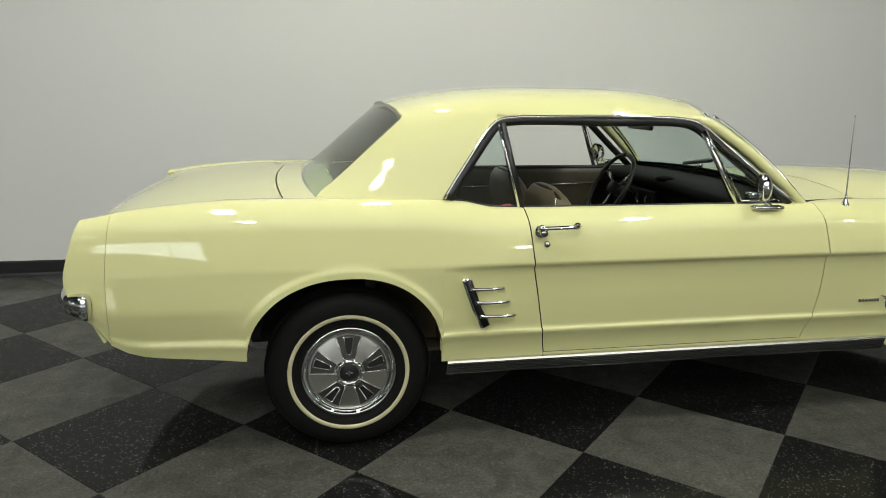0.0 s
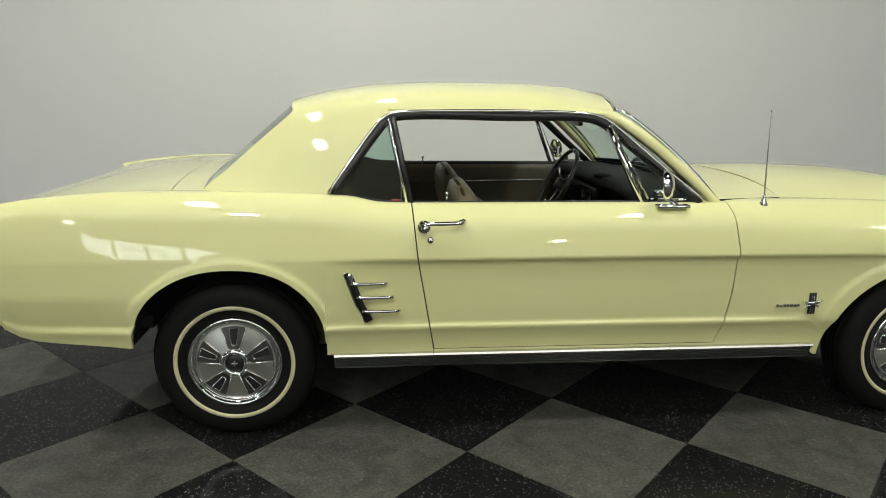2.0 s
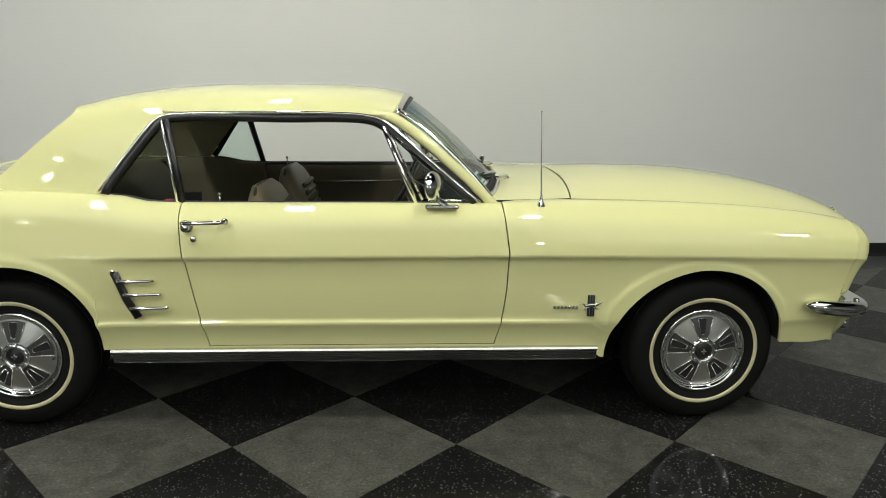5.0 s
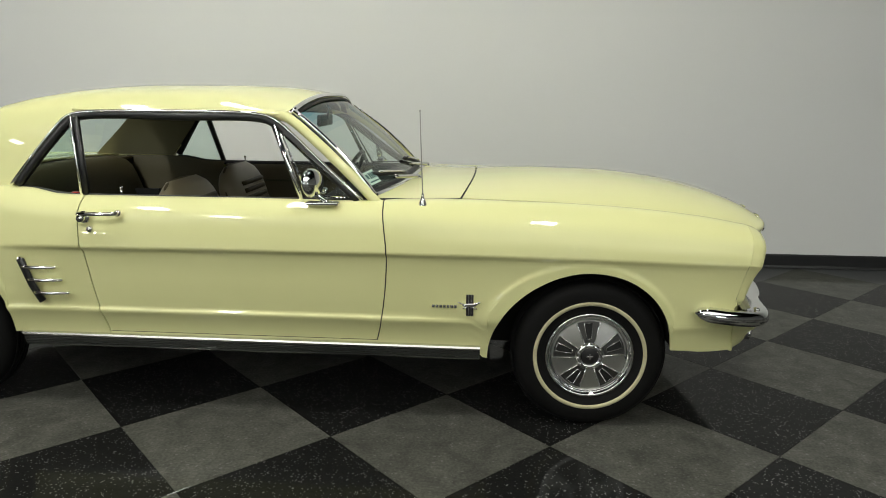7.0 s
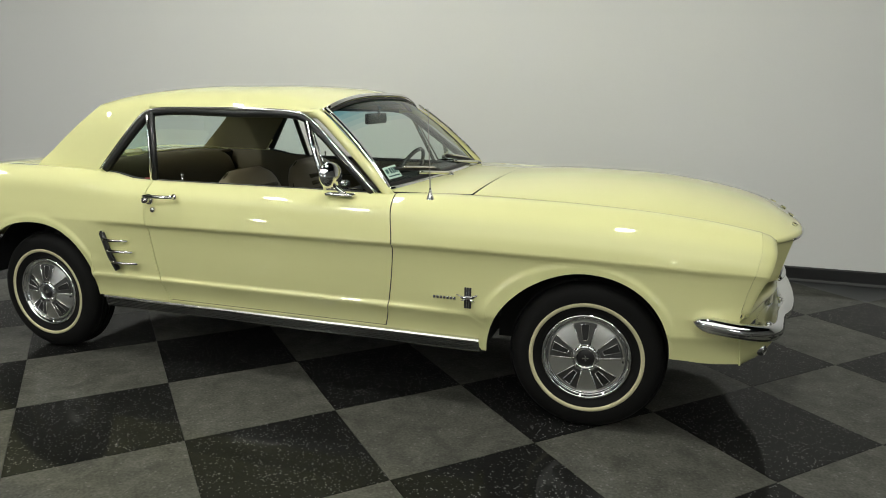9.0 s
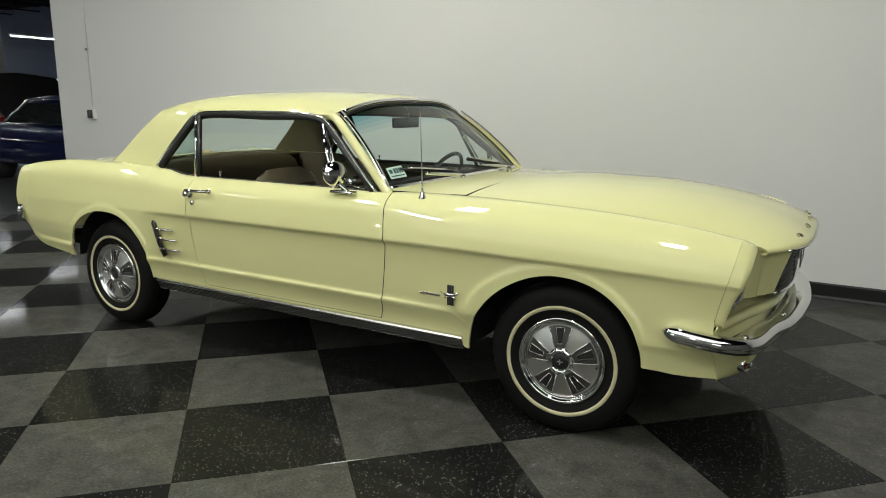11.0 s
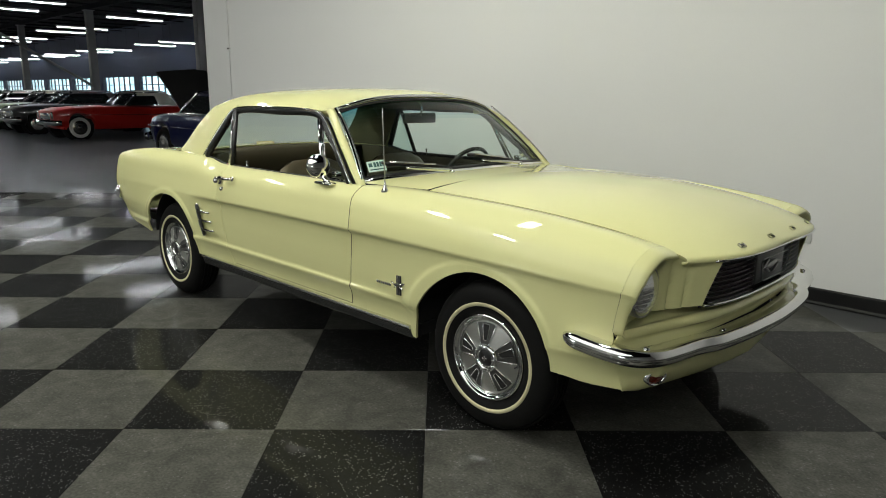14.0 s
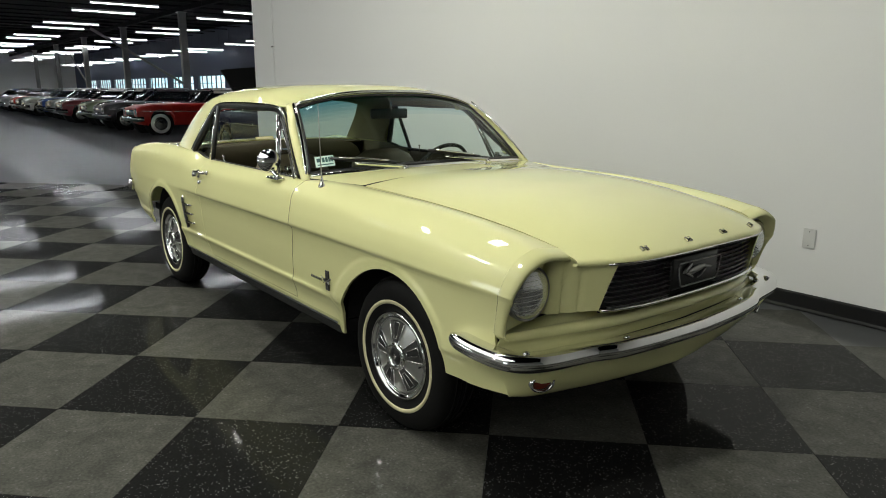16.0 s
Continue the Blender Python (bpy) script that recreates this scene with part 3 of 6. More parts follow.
def roof_station(u, pillar):
    """u from 0 (rear window) to 1 (windscreen header): points from the rail (or the pillar's foot) over to the centre."""
    top_x = -1.175 + (0.170 + 1.175) * u
    rail_x = -1.150 + (0.115 + 1.150) * u
    w, z, m = roof_rail_w(u), roof_rail_z(u), roof_mid_z(u)
    rail = Vector((rail_x, w, z))
    f = min(max((u - 0.7) / 0.3, 0), 1)
    f = f * f * (3 - 2 * f)
    upper = [rail] + [Vector((rail_x + (top_x - rail_x) * k, w * a, z + (m - z) * (b + f * (1 - a ** 3.0 - b)))) for k, a, b in ((0.15, 0.925, 0.42), (0.35, 0.80, 0.70), (0.6, 0.55, 0.90), (0.85, 0.27, 0.98), (1.0, 0.0, 1.0))]
    if not pillar:
        low = rail + Vector((0, 0.03, -0.06))
        return smooth_line([low] + upper, 4)[4:]
    foot = foot_line(u / 0.32)
    lower = [foot + Vector((0, 0.02, -0.08)), foot] + [foot.lerp(rail, t) + Vector((0, b, 0)) for t, b in ((0.25, 0.006), (0.5, 0.013), (0.75, 0.013))]
    return smooth_line(lower + upper, 4)[4:]


bm = bmesh.new()
us = [0.32 * k / 16 for k in range(17)]
fronts = [0.32, 0.36, 0.42, 0.48, 0.54, 0.6, 0.66, 0.72, 0.78, 0.84, 0.89, 0.93, 0.965, 0.985, 1.0]
PILLAR_END = 16
pillars = [roof_station(u, True) for u in us]
n_low = 16
tops = [p[n_low:] for p in pillars] + [roof_station(u, False) for u in fronts[1:]]
for rows in (pillars, [pillars[-1][n_low:]] + tops[17:]):
    grid(bm, [[Vector((p.x, p.y, p.z)) for p in t] + [Vector((p.x, -p.y, p.z)) for p in t[-2::-1]] for t in rows])
bmesh.ops.remove_doubles(bm, verts=bm.verts[:], dist=0.0006)
bmesh.ops.recalc_face_normals(bm, faces=bm.faces[:])
roof = solid(part("roof", bm, M_PAINT, car), 0.014)


for s in (-1, 1):
    bm = bmesh.new()
    tube(bm, [(-1.150 + 1.265 * u, s * (roof_rail_w(u) - 0.001), roof_rail_z(u) - 0.004) for u in np.linspace(0.29, 1.0, 24)], 0.0075, 8)
    part("roof_rail", bm, M_PAINT, car)

# ---- nose of the car ----
def lip_x(w):
    """Plan line of the hood lip and grille."""
    return 2.198 - 0.9 * w ** 4


def nose_loop(n=18):
    """The front edge of the fender above the bumper: x, half-width, height."""
    pts = [p for p in side_section(1.965, False) if p[1] > 0.535]
    line = smooth_line([(NOSE(z) + 0.0002, w, z) for w, z in pts] + [(1.937, 0.795, 0.535)], 2)
    return line


seam = nose_loop()
count = len(seam)
rings = [[], [], [], [], [], [], []]
for i, p in enumerate(seam):
    q = i / (count - 1)
    ahead = curve([0, 0.25, 0.6, 1], [0.044, 0.052, 0.050, 0.030])(q)
    inward_w = curve([0, 0.3, 0.5, 0.8, 1], [0.006, 0.012, 0.014, 0.012, 0.010])(q)
    inward_z = curve([0, 0.3, 0.5, 1], [0.030, 0.026, 0.008, -0.002])(q)
    rings[0].append(p + Vector((-0.004, -0.010, -0.010)))
    rings[1].append(p)
    rings[2].append(p + Vector((ahead * 0.6, -inward_w * 0.3, -inward_z * 0.35)))
    rings[3].append(p + Vector((ahead * 0.97, -inward_w * 0.7, -inward_z * 0.75)))
    rings[4].append(p + Vector((ahead, -inward_w * 0.8 - 0.003, -inward_z * 0.85 - 0.002)))
    rings[5].append(p + Vector((ahead * 0.97, -inward_w - 0.006, -inward_z - 0.005)))
    rings[6].append(p + Vector((0.015, -inward_w - 0.026, -inward_z - 0.018)))
bm = bmesh.new()
grid(bm, rings, flip=True)
both("headlight_surround", bm, M_PAINT, "", 0.006)
bm = bmesh.new()
tube(bm, [p + Vector((-0.0018, -0.0006, -0.0008)) for p in seam], 0.0007, 6)
both("fender_seam", bm, M_MATT, "dark seam line")

# panel that carries the headlight, and the slanted panel with vertical gills beside the grille
bm = bmesh.new()
rows = []
for zz in np.linspace(0.548, 0.797, 8):
    row = []
    for s in np.linspace(0, 1, 91):
        outer = 0.808 - 0.040 * max(0, (zz - 0.66) / 0.137)
        w = outer + (0.484 - 0.034 * (zz - 0.548) / 0.25 - outer) * s
        k = min(max((0.64 - w) / 0.12, 0), 1)
        z = zz + (0.797 - zz) * 0.24 * min(max((0.80 - w) / 0.31, 0), 1) - 0.012 * k * (zz - 0.548) / 0.25
        x = 1.955 if w > 0.62 else 1.955 + (0.62 - w) / 0.152 * 0.152
        x += 0.012 * (1 / (1 + math.exp(-(0.605 - w) / 0.003)))
        x -= 0.030 * math.exp(-((w - 0.612) / 0.0035) ** 2) + 0.014 * math.exp(-((w - 0.568) / 0.006) ** 2) + 0.010 * math.exp(-((w - 0.530) / 0.004) ** 2)
        top = (z - 0.66) / 0.12
        x += 0.010 * top * top * 0.4
        row.append((x - 0.02 * (0.785 - z) / 0.24, w - 0.0 if z > 0.6 else w, z))
    rows.append(row)
grid(bm, rows)
both("headlight_panel", bm, M_PAINT, "", 0.004)

HEAD = (1.972, 0.710, 0.682)
for s in (-1, 1):
    lamp = new("headlight")
    lamp.parent = car
    lamp.matrix_basis = pose(HEAD[0], s * HEAD[1], HEAD[2])
    bm = bmesh.new()
    revolve(bm, [(0.091, -0.012), (0.094, 0.010), (0.092, 0.018), (0.088, 0.019), (0.086, 0.012)], "x", 40)
    part("headlight_ring", bm, M_GRILLE, lamp, "thin dark metal ring")
    bm = bmesh.new()
    prof = [(0.087, 0.012)] + [(0.087 * math.cos(a), 0.012 + 0.030 * math.sin(a)) for a in np.linspace(0.1, math.pi / 2 - 0.001, 10)]
    revolve(bm, prof, "x", 40)
    part("headlight_lens", bm, M_LENS, lamp, "round fluted glass lens")
    for k in range(9):
        zz = -0.064 + 0.016 * k
        half = math.sqrt(max(0.080 ** 2 - zz * zz, 0.0004))
        bm = bmesh.new()
        bulge = lambda yy: 0.012 + 0.030 * math.sqrt(max(1 - (yy * yy + zz * zz) / 0.087 ** 2, 0)) + 0.0004
        tube(bm, [(bulge(yy), yy, zz) for yy in np.linspace(-half, half, 9)], 0.0009, 5)
        part("flute", bm, M_LENS, lamp)

# grille: dark backing, thin bars, centre badge frame
grille = new("grille")
grille.parent = car
tagged(grille, "black grille with thin horizontal bars and a framed badge")
bm = bmesh.new()
rows = []
for z in (0.585, 0.66, 0.79):
    half = 0.462 + (z - 0.60) / 0.165 * 0.075
    rows.append([(lip_x(v * half) - 0.095, v * half, z) for v in np.linspace(-1, 1, 17)])
grid(bm, rows)
part("grille_backing", bm, M_MATT, grille)
for k in range(9):
    z = 0.612 + 0.0175 * k
    half = 0.442 + (z - 0.60) / 0.165 * 0.055
    for a, b in ((-half, -0.150), (0.150, half)):
        bm = bmesh.new()
        sweep(bm, [(lip_x(w) - 0.068, w, z) for w in np.linspace(a, b, 9)], [(-0.008, -0.0006), (0.006, -0.0009), (0.008, 0.0), (0.006, 0.0009), (-0.008, 0.0006)])
        part("grille_bar", bm, M_GRILLE, grille)
# framed badge
bm = bmesh.new()
frame_line = [(2.158, 0.105, 0.640), (2.158, 0.120, 0.644), (2.158, 0.140, 0.718), (2.158, 0.128, 0.726)]
tube(bm, frame_line + [(x, -y, z) for x, y, z in frame_line[::-1]] + [frame_line[0]], 0.0030, 8)
part("badge_frame", bm, M_GRILLE, grille, "dark chrome badge frame")
bm = bmesh.new()
box(bm, 2.100, 2.140, -0.15, 0.15, 0.622, 0.745, 0.012)
part("badge_box", bm, M_BLACK, grille)
bm = bmesh.new()
for px, pz, rx, rz, tilt in ((0.0, 0.687, 0.060, 0.013, 6), (0.060, 0.698, 0.032, 0.009, 30), (-0.068, 0.688, 0.036, 0.005, -10), (0.045, 0.670, 0.030, 0.0042, -25), (-0.035, 0.668, 0.034, 0.0042, 30)):
    m = pose(2.146, -px, pz, tilt, 0, 0) @ Matrix.Diagonal((0.006, rx, rz, 1))
    bmesh.ops.create_uvsphere(bm, u_segments=14, v_segments=8, radius=1.0, matrix=m)
part("badge", bm, M_GRILLE, grille, "plain chrome running shape")
bm = bmesh.new()
sweep(bm, [(lip_x(w) - 0.052, w, 0.607 - 0.004 * (1 - abs(w) / 0.48)) for w in np.linspace(-0.482, 0.482, 21)], [(-0.02, 0.004), (0.004, 0.005), (0.008, 0.0), (0.004, -0.006), (-0.02, -0.006)])
part("grille_trim", bm, M_CHROME, grille, "chrome strip under the grille")
bm = bmesh.new()
sweep(bm, [(hood_point(1, v) + Vector((0.015, 0, -0.020))) for v in np.linspace(-0.86, 0.86, 25)], [(-0.002, -0.004), (0.003, -0.004), (0.004, 0.0), (0.003, 0.003), (-0.002, 0.003)])
part("hood_lip_trim", bm, M_CHROME, car, "thin chrome strip on the hood lip")

# four plain chrome blocks in place of the maker's letters
for y in (-0.34, -0.113, 0.113, 0.34):
    v = y / 0.57
    u = 0.985
    a, b, c = hood_point(u, v), hood_point(u, v + 0.01), hood_point(u - 0.02, v)
    n = (b - a).cross(c - a).normalized()
    n = n if n.z > 0 else -n
    m = Matrix.Translation(a + n * 0.004) @ n.to_track_quat("Z", "X").to_matrix().to_4x4()
    bm = bmesh.new()
    box(bm, -0.009, 0.009, -0.013, -0.006, -0.005, 0.002, 0.0015, m)
    box(bm, -0.009, 0.009, 0.006, 0.013, -0.005, 0.002, 0.0015, m)
    box(bm, -0.003, 0.003, -0.008, 0.008, -0.005, 0.001, 0.0012, m)
    part("hood_letter_block", bm, M_CHROME, car, "small plain chrome block")

# shelf between grille and bumper, lower valance
shelf_x = curve([0, 0.3, 0.42, 0.50, 0.58, 0.66, 0.74, 0.80], [2.128, 2.112, 2.096, 2.070, 2.035, 2.004, 1.972, 1.938])


def across(fn, n=49, half=0.795):
    return [fn(half * math.copysign(1 - (1 - abs(s)) ** 1.8, s)) for s in np.linspace(-1, 1, n)]


def shelf_fall(w):
    """How far the back of the shelf has come down from the grille's foot towards the corner."""
    return min(max((abs(w) - 0.45) / 0.35, 0), 1)


bm = bmesh.new()
rows = []
SHELF = ((-0.120, 0.586, 0.052, 0), (-0.085, 0.578, 0.046, 0), (-0.055, 0.564, 0.032, 0), (-0.036, 0.561, 0.026, 0), (-0.018, 0.566, 0.024, 0), (-0.006, 0.564, 0.022, 0), (0.0, 0.556, 0.020, 0), (-0.001, 0.546, 0.018, 0), (-0.014, 0.537, 0.018, 0), (-0.030, 0.526, 0.017, 0.006), (-0.034, 0.512, 0.016, 0.012), (-0.024, 0.498, 0.012, 0.018), (-0.016, 0.482, 0.008, 0.026))
for back, z, fall, tuck in SHELF:
    rows.append(across(lambda w: (shelf_x(abs(w)) + back * (1 - 0.55 * shelf_fall(w)) - tuck * max(0, 1 - (w / 0.62) ** 4), w, z - fall * shelf_fall(w))))
grid(bm, rows)
solid(part("stone_shelf", bm, M_PAINT, car), 0.006)
bm = bmesh.new()
rows = []
corner = side_section(1.95, False)
foot_plan = curve([0, 0.12, 0.28, 0.42, 0.56, 0.66, 0.72, 0.76, 0.80], [2.092, 2.084, 2.064, 2.042, 2.014, 1.996, 1.982, 1.966, 1.948])
for ahead, z in ((0.050, 0.470), (0.072, 0.458), (0.078, 0.440), (0.070, 0.412), (0.050, 0.380), (0.026, 0.352), (0.004, 0.337), (-0.006, 0.329), (-0.022, 0.327)):
    w_end = float(np.interp(z, [p[1] for p in corner][::-1], [p[0] for p in corner][::-1])) - 0.0012
    x_end = NOSE(z) - 0.004
    row = []
    for r in across(lambda w: w, 61, 1.0):
        k = min(max((1 - abs(r)) / 0.11, 0), 1)
        k = k * (2 - k)
        row.append((x_end + (foot_plan(abs(r) * 0.775) + ahead * (0.25 + 0.75 * min(abs(r) / 0.9, 1)) - x_end) * k, r * w_end, z - 0.016 * (1 - r ** 6) * min(max((0.44 - z) / 0.10, 0), 1)))
    rows.append(row)
grid(bm, rows)
solid(part("valance", bm, M_PAINT, car), 0.006)

for s in (-1, 1):
    lamp = new("parking_light")
    lamp.parent = car
    lamp.matrix_basis = pose(2.040, s * 0.692, 0.386, 0, 8, 0) @ pose(0, 0, 0, 0, 0, s * 18) @ Matrix.Scale(0.78, 4)
    bm = bmesh.new()
    m = Matrix.Diagonal((1, 1.25, 0.92, 1))
    revolve(bm, [(0.046, -0.03), (0.047, 0.008), (0.042, 0.014), (0.037, 0.012), (0.035, 0.004)], "x", 32)
    bmesh.ops.transform(bm, matrix=m, verts=bm.verts)
    part("bezel", bm, M_CHROME, lamp, "oval chrome bezel")
    bm = bmesh.new()
    revolve(bm, [(0.036, 0.005), (0.030, 0.010), (0.016, 0.014), (0.0001, 0.015)], "x", 28)
    bmesh.ops.transform(bm, matrix=m, verts=bm.verts)
    part("lens", bm, M_AMBER, lamp, "dark red lens")

# bumpers
def bumper(path, section, name, label):
    b = new(name)
    b.parent = car
    tagged(b, label)
    half = smooth_line(path, 6)
    line = [Vector((p.x, -p.y, p.z)) for p in half[:0:-1]] + half
    bm = bmesh.new()
    rows = []
    n = len(line)
    for i, p in enumerate(line):
        d = line[min(i + 1, n - 1)] - line[max(i - 1, 0)]
        d.z = 0
        d.normalize()
        out = Vector((d.y, -d.x, 0))
        if out.dot(Vector((p.x, p.y * 0.4, 0))) < 0:
            out = -out
        end = min(i, n - 1 - i)
        sc = (0.0, 0.35, 0.62, 0.80, 0.92, 0.98)[end] if end < 6 else 1.0
        rows.append([p + out * o * max(sc, 0.05) + Vector((0, 0, h * max(sc, 0.12))) for o, h in section])
    grid(bm, rows, closed=True)
    bmesh.ops.recalc_face_normals(bm, faces=bm.faces[:])
    part("blade", bm, M_CHROME, b)
    return b


BLADE = [(-0.070, 0.012), (-0.036, 0.022), (-0.004, 0.027), (0.010, 0.030), (0.022, 0.023), (0.029, 0.009), (0.031, -0.004), (0.027, -0.017), (0.018, -0.027), (0.004, -0.032), (-0.006, -0.027), (0.012, -0.010), (0.016, 0.007), (0.003, 0.019), (-0.034, 0.014), (-0.069, 0.005)]
front_bumper = bumper([(2.184, 0, 0.478), (2.179, 0.12, 0.478), (2.169, 0.25, 0.477), (2.156, 0.35, 0.476), (2.136, 0.44, 0.473), (2.106, 0.515, 0.471), (2.090, 0.585, 0.470), (2.078, 0.665, 0.471), (2.062, 0.745, 0.475), (2.028, 0.808, 0.481), (1.975, 0.842, 0.488), (1.905, 0.860, 0.497), (1.835, 0.866, 0.506), (1.770, 0.864, 0.513)], BLADE, "front_bumper", "chrome blade bumper with swept-back ends")
for bx, w, bz in ((2.036, 0.765, 0.506), (2.126, 0.370, 0.499)):
    for s in (-1, 1):
        bm = bmesh.new()
        bmesh.ops.create_uvsphere(bm, u_segments=14, v_segments=7, radius=0.013, matrix=pose(bx, s * w, bz) @ Matrix.Diagonal((1, 1, 0.55, 1)))
        part("bolt", bm, M_CHROME, front_bumper)
for s in (-1, 1):
    bm = bmesh.new()
    box(bm, 1.96, 2.115, s * 0.40 - 0.02, s * 0.40 + 0.02, 0.455, 0.472, 0.004)
    part("bracket", bm, M_MATT, front_bumper, "black bumper bracket")
REAR_BLADE = [(-0.03, 0.042), (0.0, 0.046), (0.018, 0.040), (0.030, 0.024), (0.034, 0.0), (0.030, -0.026), (0.016, -0.046), (-0.004, -0.054), (0.006, -0.03), (0.014, 0.0), (0.004, 0.032)]
bumper([(-2.378, 0, 0.612), (-2.372, 0.35, 0.612), (-2.356, 0.60, 0.610), (-2.331, 0.74, 0.608), (-2.293, 0.806, 0.606), (-2.258, 0.830, 0.604), (-2.238, 0.836, 0.602)], REAR_BLADE, "rear_bumper", "chrome blade bumper wrapped round the tail")
bm = bmesh.new()
tube(bm, [(-2.0, -0.45, 0.30), (-2.1, -0.47, 0.34), (-2.22, -0.48, 0.40)], 0.025, 12)
part("tailpipe", bm, M_DARKMETAL, car)


# ---- glass, trim and small fittings ----
def header_point(v):
    """Windscreen top edge, v from -1 to 1 across."""
    return Vector((0.132 + 0.045 * (1 - abs(v) ** 2.2), v * 0.600, 1.240 + 0.074 * (1 - abs(v) ** 3.0)))


def base_point(v):
    return Vector((0.488 + 0.105 * (1 - abs(v) ** 2.4), v * 0.728, 0.914 + 0.022 * (1 - abs(v) ** 2.4)))


def screen_rows(t0, t1, n, out=0.0, inset=1.0):
    rows = []
    for i in range(n + 1):
        t = t0 + (t1 - t0) * i / n
        row = []
        for v in np.linspace(-inset, inset, 25):
            p = base_point(v).lerp(header_point(v), t)
            b = 0.022 * 4 * t * (1 - t)
            row.append(p + Vector((0.6 * b + out * 0.64, 0, 0.6 * b + out * 0.76)))
        rows.append(row)
    return rows


screen = new("windscreen")
screen.parent = car
bm = bmesh.new()
grid(bm, screen_rows(0.02, 0.68, 12, -0.010, 0.985))
g = part("glass", bm, M_GLASS_T, screen, "green-tinted curved windscreen glass")
g.visible_shadow = False
for k in range(6):
    bm = bmesh.new()
    grid(bm, screen_rows(0.68 + 0.305 * k / 6, 0.68 + 0.305 * (k + 1) / 6, 2, -0.010, 0.985))
    g = part("shade_band", bm, M_BAND[k], screen, "blue shade band, deeper towards the top")
    g.visible_shadow = False
edge = [base_point(v) for v in np.linspace(-1, 1, 21)]
side_r = [r[-1] for r in screen_rows(0, 1, 10)]
side_l = [r[0] for r in screen_rows(0, 1, 10)]
head = [header_point(v) for v in np.linspace(-1, 1, 21)]
STRIP = [(-0.011, -0.003), (-0.009, 0.004), (0.0, 0.007), (0.009, 0.004), (0.011, -0.003)]
for line, up in ((edge, (0.5, 0, 0.8)), (side_r, (0.5, 0.6, 0.5)), (side_l, (0.5, -0.6, 0.5)), (head, (0.5, 0, 0.8))):
    bm = bmesh.new()
    shift = Vector((0.020, 0.010 * up[1], 0.014)) if up[1] else Vector(up) * 0.006
    sweep(bm, [p + shift for p in line], STRIP, up)
    part("chrome_trim", bm, M_CHROME, screen, "chrome reveal trim")
for line in ([r[0] for r in screen_rows(0, 1, 10, -0.004, 0.968)], [r[-1] for r in screen_rows(0, 1, 10, -0.004, 0.968)]):
    bm = bmesh.new()
    sweep(bm, line, [(-0.008, -0.002), (0.008, -0.002), (0.008, 0.002), (-0.008, 0.002)], (0.6, 0, 0.8))
    part("seal", bm, M_SEAL, screen)
bm = bmesh.new()
sweep(bm, [r for r in screen_rows(0.045, 0.045 + 1e-6, 1, -0.004)[0]], [(-0.011, -0.002), (0.011, -0.002), (0.011, 0.002), (-0.011, 0.002)], (0.6, 0, 0.8))
part("seal", bm, M_SEAL, screen)
bm = bmesh.new()
sweep(bm, [r for r in screen_rows(0.965, 0.965 + 1e-6, 1, -0.004)[0]], [(-0.008, -0.002), (0.008, -0.002), (0.008, 0.002), (-0.008, 0.002)], (0.6, 0, 0.8))
part("seal", bm, M_SEAL, screen)
bm = bmesh.new()
box(bm, 0.168, 0.190, -0.012, 0.012, 1.293, 1.306, 0.003)
part("trim_joint", bm, M_CHROME, screen)

# header and windscreen pillars
bm = bmesh.new()
rows = [[], [], []]
for v in np.linspace(-1, 1, 25):
    h = header_point(v)
    r = tops[-1]
    rows[0].append(h + Vector((-0.004, 0, -0.004)))
    rows[1].append(h + Vector((-0.026, 0, 0.006)))
    rows[2].append(h + Vector((-0.06, -0.005 * v, -0.02)))
grid(bm, rows)
solid(part("roof_header", bm, M_PAINT, car), 0.01)
PILLAR = [(-0.018, -0.020), (0.010, -0.022), (0.022, -0.010), (0.022, 0.006), (0.012, 0.017), (-0.006, 0.019), (-0.018, 0.008)]
for s in (-1, 1):
    bm = bmesh.new()
    sweep(bm, smooth_line([(0.522, s * 0.742, 0.888), (0.408, s * 0.717, 1.000), (0.252, s * 0.670, 1.135), (0.118, s * 0.612, 1.226), (0.03, s * 0.585, 1.226)], 5), PILLAR, (0, s * 1.0, 0.3))
    part("windscreen_pillar", bm, M_PAINT, car)

